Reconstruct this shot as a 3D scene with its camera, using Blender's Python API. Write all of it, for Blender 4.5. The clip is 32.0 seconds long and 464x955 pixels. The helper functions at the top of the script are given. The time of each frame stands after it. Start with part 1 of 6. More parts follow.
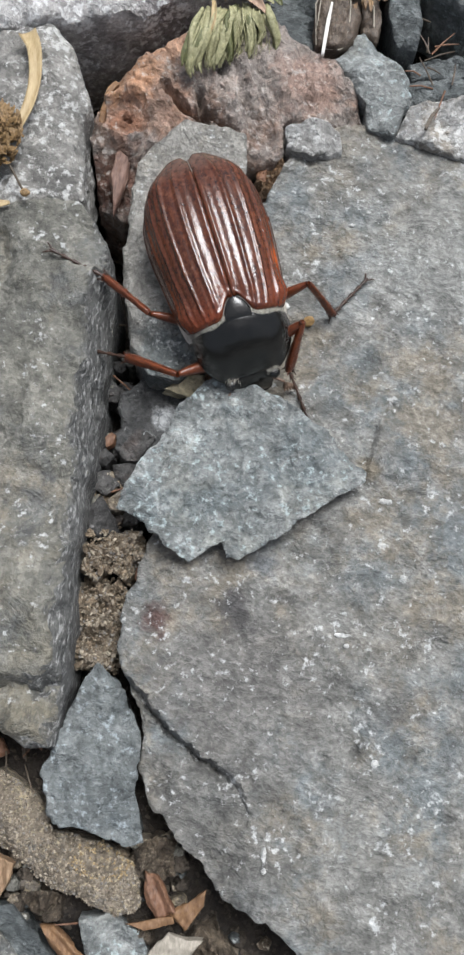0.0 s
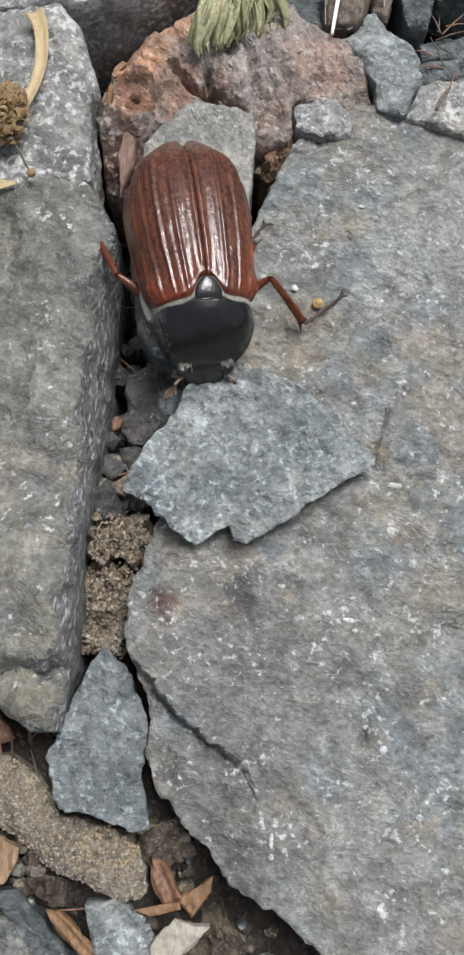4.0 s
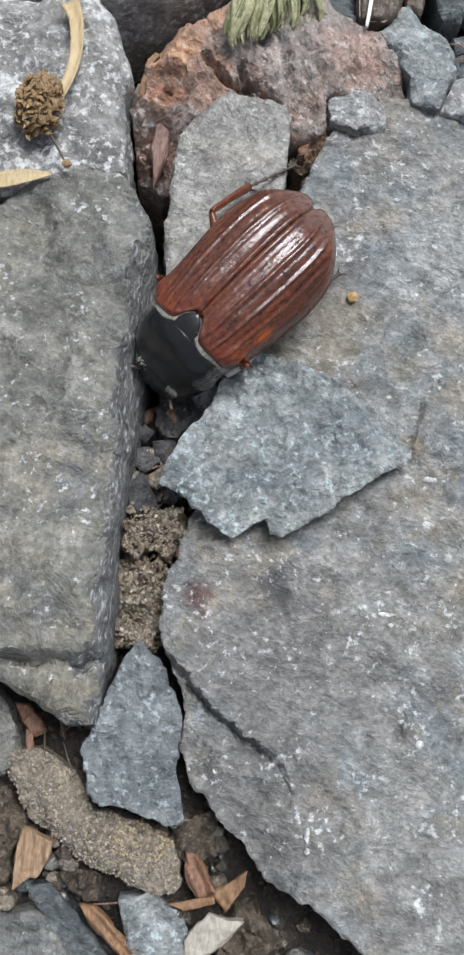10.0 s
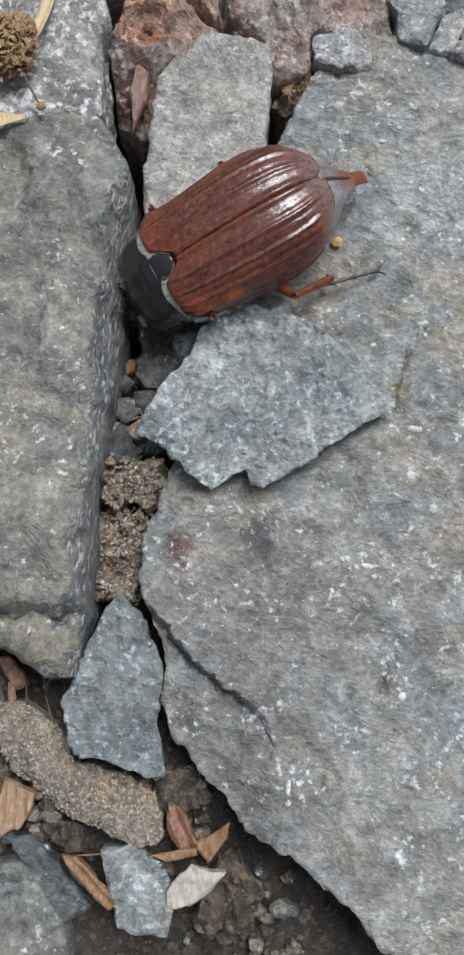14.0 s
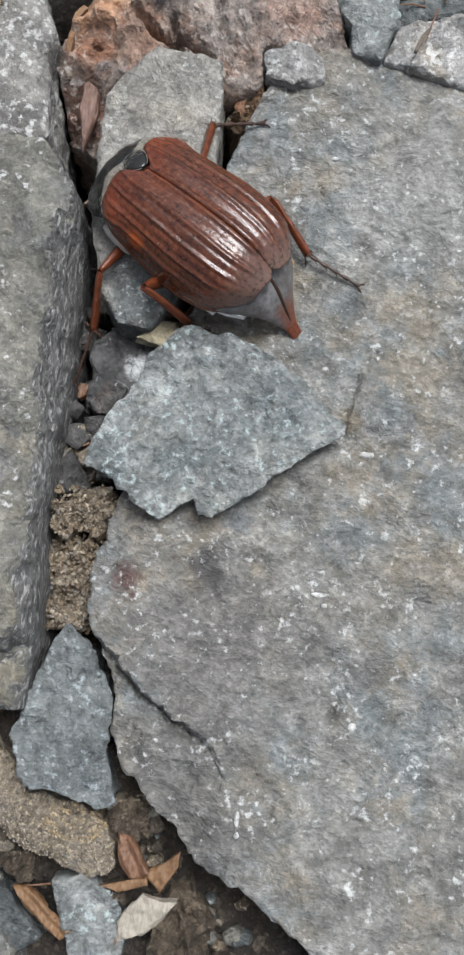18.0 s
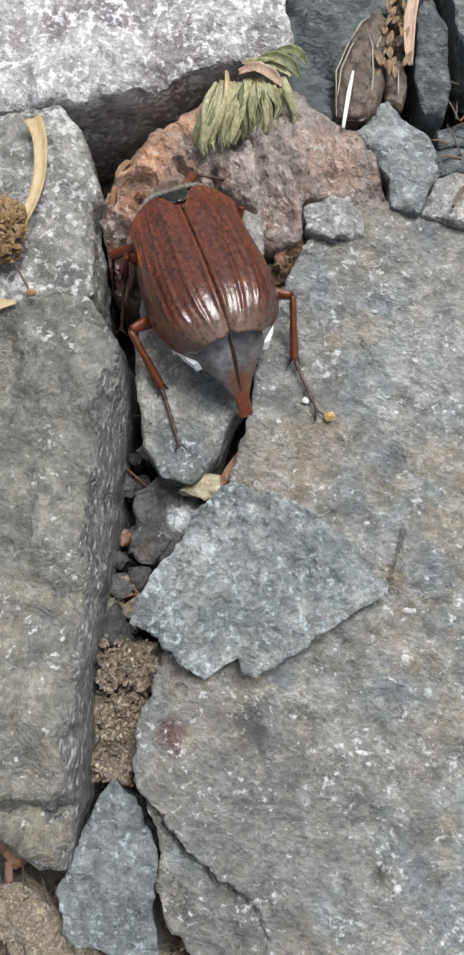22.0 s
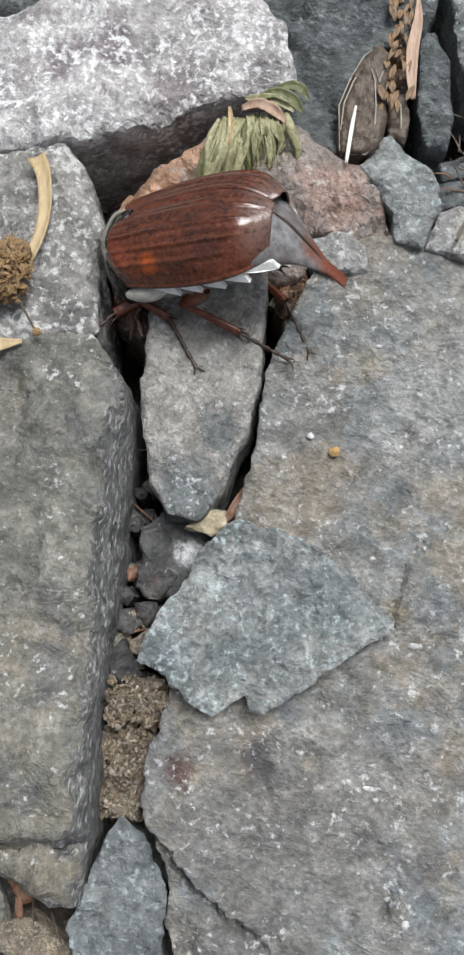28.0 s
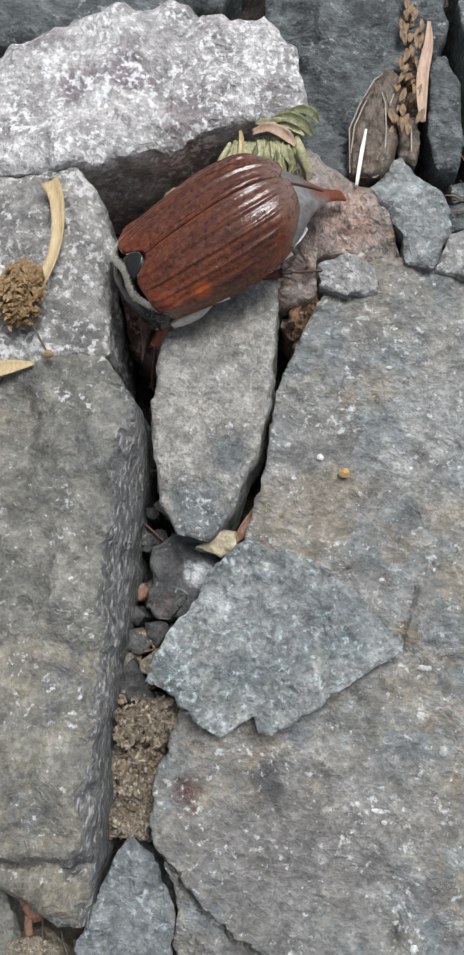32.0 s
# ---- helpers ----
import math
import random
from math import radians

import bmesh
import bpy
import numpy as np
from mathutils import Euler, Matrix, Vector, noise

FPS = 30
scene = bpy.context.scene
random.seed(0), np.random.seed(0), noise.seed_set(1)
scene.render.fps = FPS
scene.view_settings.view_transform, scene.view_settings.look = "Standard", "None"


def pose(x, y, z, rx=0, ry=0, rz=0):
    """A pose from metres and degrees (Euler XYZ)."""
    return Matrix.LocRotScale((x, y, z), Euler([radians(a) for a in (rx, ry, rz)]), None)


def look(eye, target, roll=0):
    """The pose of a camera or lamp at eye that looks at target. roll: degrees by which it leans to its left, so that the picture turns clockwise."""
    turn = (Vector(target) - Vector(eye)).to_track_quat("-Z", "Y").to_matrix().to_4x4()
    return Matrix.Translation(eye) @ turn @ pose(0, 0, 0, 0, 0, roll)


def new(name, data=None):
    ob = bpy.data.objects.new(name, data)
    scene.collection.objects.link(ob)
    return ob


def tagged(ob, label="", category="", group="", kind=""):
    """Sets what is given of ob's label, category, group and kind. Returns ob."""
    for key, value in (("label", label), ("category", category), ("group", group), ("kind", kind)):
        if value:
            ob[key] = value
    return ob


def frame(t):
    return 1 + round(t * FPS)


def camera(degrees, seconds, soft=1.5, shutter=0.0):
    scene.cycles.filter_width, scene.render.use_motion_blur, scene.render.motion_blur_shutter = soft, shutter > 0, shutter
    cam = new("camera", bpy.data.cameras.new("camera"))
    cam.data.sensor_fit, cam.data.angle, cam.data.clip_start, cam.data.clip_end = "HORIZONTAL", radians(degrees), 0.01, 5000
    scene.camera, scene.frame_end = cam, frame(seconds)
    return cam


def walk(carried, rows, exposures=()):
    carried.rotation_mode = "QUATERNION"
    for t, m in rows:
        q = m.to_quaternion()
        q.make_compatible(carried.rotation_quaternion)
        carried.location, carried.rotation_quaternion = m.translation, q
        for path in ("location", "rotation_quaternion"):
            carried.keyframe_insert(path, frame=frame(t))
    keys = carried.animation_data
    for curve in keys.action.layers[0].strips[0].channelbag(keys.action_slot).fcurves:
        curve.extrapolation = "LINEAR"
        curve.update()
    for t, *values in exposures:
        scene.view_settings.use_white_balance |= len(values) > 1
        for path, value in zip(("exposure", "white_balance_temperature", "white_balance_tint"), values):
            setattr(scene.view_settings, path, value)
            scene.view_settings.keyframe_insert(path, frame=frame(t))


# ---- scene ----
cam = camera(26.0, 32.0, soft=2.6)
PATH = [
    (0, (-0.00654, -0.00688, 0.08863), (-0.00658, 0.01390, 0.00106), 6.19),
    (0.5, (-0.00488, -0.00711, 0.08834), (-0.00604, 0.01335, 0.00071), 2.97),
    (1, (-0.00290, -0.00653, 0.08844), (-0.00369, 0.01396, 0.00080), 3.79),
    (1.5, (-0.00329, -0.00687, 0.08815), (-0.00371, 0.01357, 0.00050), 4.84),
    (2, (-0.00271, -0.00610, 0.08823), (-0.00276, 0.01397, 0.00049), 5.91),
    (2.5, (-0.00481, -0.00683, 0.08809), (-0.00569, 0.01337, 0.00039), 3.68),
    (4.5, (-0.00713, -0.00765, 0.08753), (-0.00748, 0.01259, -0.00016), 5.55),
    (5, (-0.00826, -0.00736, 0.08785), (-0.00835, 0.01314, 0.00021), 6.38),
    (5.5, (-0.00845, -0.00778, 0.08746), (-0.00856, 0.01267, -0.00018), 6.30),
    (6, (-0.00898, -0.00897, 0.08712), (-0.00952, 0.01191, -0.00042), 5.26),
    (6.5, (-0.00942, -0.00831, 0.08754), (-0.01021, 0.01166, -0.00021), 4.51),
    (7, (-0.00936, -0.00795, 0.08779), (-0.01028, 0.01182, -0.00001), 4.02),
    (7.5, (-0.00950, -0.00854, 0.08752), (-0.01040, 0.01177, -0.00015), 4.19),
    (8, (-0.00981, -0.00891, 0.08688), (-0.00986, 0.01127, -0.00083), 6.65),
    (8.5, (-0.00927, -0.00913, 0.08658), (-0.00921, 0.01112, -0.00111), 6.96),
    (9, (-0.01015, -0.00890, 0.08675), (-0.01009, 0.01149, -0.00091), 7.11),
    (9.5, (-0.00979, -0.00916, 0.08661), (-0.00940, 0.01112, -0.00107), 8.01),
    (10, (-0.00976, -0.00837, 0.08707), (-0.01012, 0.01174, -0.00065), 5.71),
    (10.5, (-0.00729, -0.00690, 0.08754), (-0.00815, 0.01295, -0.00024), 4.01),
    (11, (-0.00641, -0.00678, 0.08766), (-0.00722, 0.01289, -0.00016), 3.91),
    (11.5, (-0.00521, -0.00762, 0.08685), (-0.00561, 0.01171, -0.00104), 5.21),
    (12, (-0.00573, -0.00780, 0.08655), (-0.00510, 0.01153, -0.00135), 8.41),
    (12.5, (-0.00397, -0.00728, 0.08604), (-0.00334, 0.01159, -0.00196), 8.33),
    (13, (-0.00408, -0.00617, 0.08651), (-0.00374, 0.01252, -0.00153), 7.32),
    (13.5, (-0.00720, -0.00915, 0.08542), (-0.00780, 0.00872, -0.00278), 4.60),
    (15.5, (-0.00287, -0.00487, 0.08543), (-0.00604, 0.00932, -0.00339), -6.47),
    (16, (-0.00371, -0.00370, 0.08585), (-0.00709, 0.01064, -0.00293), -7.18),
    (16.5, (-0.00210, -0.00311, 0.08577), (-0.00545, 0.01136, -0.00300), -7.03),
    (17, (-0.00183, -0.00353, 0.08557), (-0.00486, 0.01084, -0.00322), -5.81),
    (17.5, (-0.00228, -0.00373, 0.08537), (-0.00463, 0.01076, -0.00343), -3.09),
    (18, (-0.00174, -0.00358, 0.08522), (-0.00400, 0.01087, -0.00359), -2.73),
    (18.5, (-0.00166, -0.00355, 0.08499), (-0.00361, 0.01074, -0.00385), -1.61),
    (19, (-0.00212, -0.00248, 0.08540), (-0.00462, 0.01204, -0.00338), -3.69),
    (19.5, (-0.00139, -0.00107, 0.08579), (-0.00487, 0.01358, -0.00294), -7.42),
    (20, (-0.00204, 0.00001, 0.08620), (-0.00590, 0.01469, -0.00251), -8.75),
    (20.5, (-0.00333, 0.00156, 0.08662), (-0.00783, 0.01665, -0.00199), -10.54),
    (21, (-0.00442, 0.00267, 0.08660), (-0.00705, 0.01788, -0.00207), -3.60),
    (21.5, (-0.00553, 0.00512, 0.08744), (-0.00819, 0.02064, -0.00117), -3.58),
    (22, (-0.00536, 0.00719, 0.08819), (-0.00913, 0.02359, -0.00022), -6.91),
    (22.5, (-0.00475, 0.00827, 0.08868), (-0.00852, 0.02467, 0.00026), -6.98),
    (23, (-0.00610, 0.00893, 0.08901), (-0.01056, 0.02530, 0.00062), -9.14),
    (23.5, (-0.00741, 0.00915, 0.08945), (-0.01169, 0.02571, 0.00109), -8.40),
    (24, (-0.00784, 0.01016, 0.08956), (-0.01171, 0.02659, 0.00116), -7.23),
    (24.5, (-0.00779, 0.00989, 0.08939), (-0.01147, 0.02653, 0.00102), -6.46),
    (25, (-0.00743, 0.01087, 0.08948), (-0.01150, 0.02758, 0.00113), -7.72),
    (25.5, (-0.00735, 0.01120, 0.08974), (-0.01089, 0.02787, 0.00137), -6.15),
    (27.5, (-0.00537, 0.01090, 0.08946), (-0.00996, 0.02728, 0.00109), -10.07),
    (28, (-0.00567, 0.01042, 0.08919), (-0.00994, 0.02662, 0.00076), -9.09),
    (28.5, (-0.00621, 0.00960, 0.08894), (-0.01014, 0.02595, 0.00052), -7.69),
    (29, (-0.00636, 0.00913, 0.08872), (-0.01011, 0.02523, 0.00025), -7.25),
    (29.5, (-0.00635, 0.00954, 0.08863), (-0.01011, 0.02595, 0.00022), -7.07),
    (30, (-0.00667, 0.00983, 0.08802), (-0.01014, 0.02625, -0.00040), -6.06),
    (30.5, (-0.00614, 0.01078, 0.08825), (-0.00961, 0.02693, -0.00022), -6.29),
    (31, (-0.00616, 0.01070, 0.08817), (-0.00998, 0.02725, -0.00021), -6.99),
    (31.5, (-0.00369, 0.01051, 0.08958), (-0.01010, 0.02780, 0.00149), -14.51),
    (32, (-0.00455, 0.01114, 0.08972), (-0.01096, 0.02828, 0.00160), -14.60),
]
walk(cam, [(t, look(eye, target, roll)) for t, eye, target, roll in PATH], exposures=[(t, e, k, 9) for t, e, k in ((0.0, 0.41, 6150), (5.0, 0.41, 6150), (8.0, 0.46, 6050), (10.0, 0.49, 5940), (12.0, 0.41, 5930), (16.0, 0.42, 6050), (19.0, 0.42, 6200), (21.0, 0.5, 6220), (24.0, 0.43, 6220), (28.0, 0.37, 6180), (32.0, 0.37, 6150))])

# ---- daylight: bright overcast sky ----
SUN_EL, SUN_AZ = 70.0, 32.0
world = bpy.data.worlds.new("overcast_sky")
scene.world = world
world.use_nodes = True
wn = world.node_tree.nodes
wl = world.node_tree.links
sky = wn.new("ShaderNodeTexSky")
sky.sky_type = "NISHITA"
sky.sun_disc = False
sky.sun_elevation = radians(SUN_EL)
sky.sun_rotation = radians(SUN_AZ)
sky.dust_density = 6.0
sky.air_density = 1.0
sky.ozone_density = 0.4
grey = wn.new("ShaderNodeHueSaturation")
grey.inputs["Saturation"].default_value = 0.45
wl.new(sky.outputs[0], grey.inputs["Color"])
wl.new(grey.outputs[0], wn["Background"].inputs["Color"])
wn["Background"].inputs["Strength"].default_value = 0.1

sun_data = bpy.data.lights.new("sun", "SUN")
sun_data.energy = 2.9
sun_data.angle = radians(26)
sun_data.color = (1.0, 0.985, 0.96)
sun = new("sun", sun_data)
sun_dir = Vector((math.sin(radians(SUN_AZ)) * math.cos(radians(SUN_EL)), math.cos(radians(SUN_AZ)) * math.cos(radians(SUN_EL)), math.sin(radians(SUN_EL))))
sun.matrix_world = look(sun_dir * 3.0, (0, 0, 0))

MM = 0.001
from mathutils import geometry


# ---- materials ----
class Mat:
    """A small helper round one node material."""

    def __init__(self, name, roughness=0.8, metallic=0.0, specular=0.5):
        self.m = bpy.data.materials.new(name)
        self.m.use_nodes = True
        self.nt = self.m.node_tree
        self.bsdf = self.nt.nodes["Principled BSDF"]
        self.bsdf.inputs["Roughness"].default_value = roughness
        self.bsdf.inputs["Metallic"].default_value = metallic
        self.bsdf.inputs["Specular IOR Level"].default_value = specular
        tc = self.nt.nodes.new("ShaderNodeTexCoord")
        info = self.nt.nodes.new("ShaderNodeObjectInfo")
        shift = self.nt.nodes.new("ShaderNodeVectorMath")
        shift.operation = "MULTIPLY_ADD"
        comb = self.nt.nodes.new("ShaderNodeCombineXYZ")
        for k in range(3):
            self.nt.links.new(info.outputs["Random"], comb.inputs[k])
        shift.inputs[1].default_value = (0.31, 0.17, 0.23)
        self.nt.links.new(comb.outputs[0], shift.inputs[0])
        self.nt.links.new(tc.outputs["Object"], shift.inputs[2])
        self.raw = tc.outputs["Object"]
        self.vec = shift.outputs[0]

    def node(self, kind, **sets):
        n = self.nt.nodes.new(kind)
        for k, v in sets.items():
            n.inputs[k].default_value = v
        return n

    def link(self, a, b):
        self.nt.links.new(a, b)

    def stretch(self, scale, turn=(0, 0, 0), vec=None):
        n = self.nt.nodes.new("ShaderNodeMapping")
        n.inputs["Scale"].default_value = scale
        n.inputs["Rotation"].default_value = turn
        self.link(vec or self.vec, n.inputs["Vector"])
        return n.outputs[0]

    def noise(self, scale, detail=4.0, rough=0.55, vec=None, distort=0.0):
        n = self.node("ShaderNodeTexNoise", Scale=scale, Detail=detail, Roughness=rough, Distortion=distort)
        self.link(vec or self.vec, n.inputs["Vector"])
        return n.outputs["Fac"]

    def cells(self, scale, vec=None, feature="F1", out="Distance"):
        n = self.node("ShaderNodeTexVoronoi", Scale=scale)
        n.feature = feature
        self.link(vec or self.vec, n.inputs["Vector"])
        return n.outputs[out]

    def ramp(self, fac, stops):
        n = self.nt.nodes.new("ShaderNodeValToRGB")
        els = n.color_ramp.elements
        while len(els) < len(stops):
            els.new(0.5)
        for e, (p, c) in zip(els, stops):
            e.position = p
            e.color = (c, c, c, 1) if not hasattr(c, "__len__") else (*c, 1)
        self.link(fac, n.inputs["Fac"])
        return n.outputs["Color"]

    def mix(self, fac, a, b, mode="MIX"):
        n = self.nt.nodes.new("ShaderNodeMix")
        n.data_type = "RGBA"
        n.blend_type = mode
        for slot, v in ((0, fac), (6, a), (7, b)):
            if hasattr(v, "is_linked"):
                self.link(v, n.inputs[slot])
            elif slot == 0:
                n.inputs[0].default_value = v
            else:
                n.inputs[slot].default_value = (*v, 1)
        return n.outputs[2]

    def add(self, a, b, wa=1.0, wb=1.0):
        n = self.nt.nodes.new("ShaderNodeMath")
        n.operation = "MULTIPLY_ADD"
        s = self.nt.nodes.new("ShaderNodeMath")
        s.operation = "MULTIPLY"
        self.link(b, s.inputs[0])
        s.inputs[1].default_value = wb
        self.link(a, n.inputs[0])
        n.inputs[1].default_value = wa
        self.link(s.outputs[0], n.inputs[2])
        return n.outputs[0]

    def bump(self, height, strength=0.6, distance=0.0003):
        n = self.node("ShaderNodeBump", Strength=strength, Distance=distance)
        self.link(height, n.inputs["Height"])
        self.link(n.outputs[0], self.bsdf.inputs["Normal"])

    def colour(self, out):
        self.link(out, self.bsdf.inputs["Base Color"])
        return self

    def rough(self, out):
        self.link(out, self.bsdf.inputs["Roughness"])


def rock(name, dark, mid, light, fleck=(0.62, 0.63, 0.62), fleck_at=0.62, stain=None, stain_at=0.55, band=0.0, turn=0.7, size=1.0, rough=0.75, relief=0.8, blots=(), tints=(), edges=None):
    """Fine-grained stone: mottled ground colour, fine grains, pale mica flecks, broad stains; blots: stains and painted
    light or shade of their own shape (x, y, radius in mm, colour).
    """
    k = Mat(name, rough, specular=0.4)
    v = k.stretch((1.0, 1.0 + band, 1.0), (0, 0, turn)) if band else k.vec
    broad = k.noise(110 / size, 6, 0.7, v)
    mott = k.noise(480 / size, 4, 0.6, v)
    grain = k.noise(2300 / size, 3, 0.6, v)
    fine = k.noise(2900 / size, 2, 0.6)
    coarse = k.noise(300 / size, 6, 0.75, v, 0.6)
    # crystals and flakes: small cells, each of a tone and height of its own; the tones also paint glints and dark pits
    bend = k.nt.nodes.new("ShaderNodeVectorMath")
    bend.operation = "MULTIPLY_ADD"
    wave = k.node("ShaderNodeTexNoise", Scale=1900 / size, Detail=3.0)
    k.link(v, wave.inputs["Vector"])
    k.link(wave.outputs["Color"], bend.inputs[0])
    bend.inputs[1].default_value = (0.0007 * size,) * 3
    k.link(v, bend.inputs[2])
    flake = k.cells(2100 / size, bend.outputs[0], out="Color")
    chips = k.cells(4300 / size, bend.outputs[0], out="Color")
    col = k.mix(k.ramp(broad, [(0.34, 0.0), (0.62, 1.0)]), dark, mid)
    for j, (c, sc, at, amount) in enumerate(tints):
        col = k.mix(k.ramp(k.noise(sc / size, 6, 0.72, k.stretch((1, 1, 1), (0.4 * j, 0.9, 1.3 + j))), [(at, 0.0), (at + 0.1, amount)]), col, c)
    if stain:
        col = k.mix(k.ramp(k.noise(75 / size, 6, 0.7), [(stain_at, 0.0), (stain_at + 0.15, 0.7)]), col, stain)
    col = k.mix(k.ramp(k.noise(460 / size, 6, 0.78, k.stretch((1, 1, 1), (0.3, 1.1, 0.5)), 0.3), [(0.51, 0.0), (0.66, 0.45)]), col, light)
    flat = k.stretch((1, 1, 0), vec=k.raw) if blots else None
    for x, y, r, c in blots:
        d = k.nt.nodes.new("ShaderNodeVectorMath")
        d.operation = "DISTANCE"
        k.link(flat, d.inputs[0])
        d.inputs[1].default_value = (x * MM, y * MM, 0)
        w = k.add(d.outputs["Value"], k.noise(420, 6, 0.7), 0.33 / (r * MM), 0.9)
        dapple = k.noise(900, 4, 0.7)
        col = k.mix(k.ramp(k.add(w, dapple, 1.0, 0.3), [(0.74, 0.85), (1.1, 0.0)]), col, c)
    # mineral mottling that also stands in for shading of the relief
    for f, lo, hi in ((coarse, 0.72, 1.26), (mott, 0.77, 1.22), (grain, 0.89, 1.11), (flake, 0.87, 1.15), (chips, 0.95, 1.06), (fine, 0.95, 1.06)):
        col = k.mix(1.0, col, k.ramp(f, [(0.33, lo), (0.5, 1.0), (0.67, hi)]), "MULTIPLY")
    # fine dark scratches, broken up
    line = k.ramp(k.noise(190 / size, 4, 0.6, v, 0.5), [(0.488, 0.0), (0.5, 1.0), (0.512, 0.0)])
    part = k.ramp(k.noise(330 / size, 2, 0.5), [(0.5, 0.0), (0.62, 0.55)])
    scratch = k.nt.nodes.new("ShaderNodeMath")
    scratch.operation = "MULTIPLY"
    k.link(line, scratch.inputs[0])
    k.link(part, scratch.inputs[1])
    col = k.mix(scratch.outputs[0], col, tuple(0.45 * c for c in dark))
    spots = k.noise(1500 / size, 3, 0.6)
    where = k.noise(230 / size, 4, 0.65)
    both = k.add(spots, where, 0.62, 0.38)
    col = k.mix(k.ramp(both, [(fleck_at - 0.02, 0.0), (fleck_at + 0.06, 0.7)]), col, fleck)
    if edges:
        # the broken edges of the layers, with pale flakes drawn out along them; their dark tone also paints in the
        # flank's shade
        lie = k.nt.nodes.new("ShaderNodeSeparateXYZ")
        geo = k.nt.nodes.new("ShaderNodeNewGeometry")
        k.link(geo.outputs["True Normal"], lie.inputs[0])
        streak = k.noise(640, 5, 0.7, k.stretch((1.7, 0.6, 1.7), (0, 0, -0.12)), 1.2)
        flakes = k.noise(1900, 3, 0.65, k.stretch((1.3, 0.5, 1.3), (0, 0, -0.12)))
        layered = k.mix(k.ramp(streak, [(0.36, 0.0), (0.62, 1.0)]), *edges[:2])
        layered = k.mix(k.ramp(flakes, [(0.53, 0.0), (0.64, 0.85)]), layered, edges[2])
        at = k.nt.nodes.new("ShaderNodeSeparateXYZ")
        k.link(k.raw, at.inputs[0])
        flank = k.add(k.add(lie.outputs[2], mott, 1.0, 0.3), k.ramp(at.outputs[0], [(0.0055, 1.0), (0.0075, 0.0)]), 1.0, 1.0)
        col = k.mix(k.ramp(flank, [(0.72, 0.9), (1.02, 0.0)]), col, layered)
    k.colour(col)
    h = k.add(k.add(k.add(grain, mott, 0.3, 1.2), coarse, 1.0, 1.3), k.add(flake, chips, 0.2, 0.08), 1.0, 1.0)
    k.bump(h, min(1.0, relief + 0.1), 0.0008)
    k.rough(k.ramp(grain, [(0.3, rough + 0.1), (0.7, rough - 0.15)]))
    return k.m


BLUE, TAN = (0.152, 0.17, 0.174), (0.215, 0.186, 0.142)
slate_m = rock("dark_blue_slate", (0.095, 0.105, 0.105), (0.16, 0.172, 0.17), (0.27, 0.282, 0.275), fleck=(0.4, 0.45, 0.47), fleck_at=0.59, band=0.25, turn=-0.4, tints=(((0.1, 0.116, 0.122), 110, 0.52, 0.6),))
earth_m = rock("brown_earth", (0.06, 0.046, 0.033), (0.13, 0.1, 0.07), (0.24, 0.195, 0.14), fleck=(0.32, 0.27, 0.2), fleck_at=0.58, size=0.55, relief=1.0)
# the four broadest blots paint light and shade on the slab; others are stains
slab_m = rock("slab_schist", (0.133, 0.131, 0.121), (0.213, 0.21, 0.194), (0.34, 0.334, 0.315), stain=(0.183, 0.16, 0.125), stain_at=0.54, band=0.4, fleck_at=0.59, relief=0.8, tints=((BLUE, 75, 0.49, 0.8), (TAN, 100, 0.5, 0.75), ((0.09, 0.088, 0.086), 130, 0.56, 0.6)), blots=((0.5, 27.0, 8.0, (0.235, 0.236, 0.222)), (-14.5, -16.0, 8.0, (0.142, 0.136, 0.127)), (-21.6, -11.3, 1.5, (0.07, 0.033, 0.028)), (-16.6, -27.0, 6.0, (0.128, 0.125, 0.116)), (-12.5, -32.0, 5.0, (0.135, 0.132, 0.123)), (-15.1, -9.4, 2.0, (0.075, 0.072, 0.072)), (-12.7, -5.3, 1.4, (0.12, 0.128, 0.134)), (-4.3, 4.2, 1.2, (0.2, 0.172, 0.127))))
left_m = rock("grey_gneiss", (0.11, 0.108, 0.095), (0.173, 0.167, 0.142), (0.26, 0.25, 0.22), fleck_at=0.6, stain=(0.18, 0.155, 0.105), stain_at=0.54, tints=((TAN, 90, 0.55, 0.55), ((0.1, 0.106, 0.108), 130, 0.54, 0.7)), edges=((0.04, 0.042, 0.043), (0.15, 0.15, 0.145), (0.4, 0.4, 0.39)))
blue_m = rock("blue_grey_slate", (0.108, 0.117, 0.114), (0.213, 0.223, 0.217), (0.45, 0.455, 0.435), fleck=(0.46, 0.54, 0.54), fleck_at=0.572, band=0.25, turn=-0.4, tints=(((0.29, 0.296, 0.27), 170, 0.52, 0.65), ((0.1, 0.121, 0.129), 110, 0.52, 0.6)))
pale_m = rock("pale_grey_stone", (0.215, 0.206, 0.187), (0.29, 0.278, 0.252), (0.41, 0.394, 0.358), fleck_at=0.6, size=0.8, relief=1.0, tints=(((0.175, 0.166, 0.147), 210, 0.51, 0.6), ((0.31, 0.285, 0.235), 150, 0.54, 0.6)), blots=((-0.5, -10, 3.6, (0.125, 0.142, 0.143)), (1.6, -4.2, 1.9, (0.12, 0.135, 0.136))))
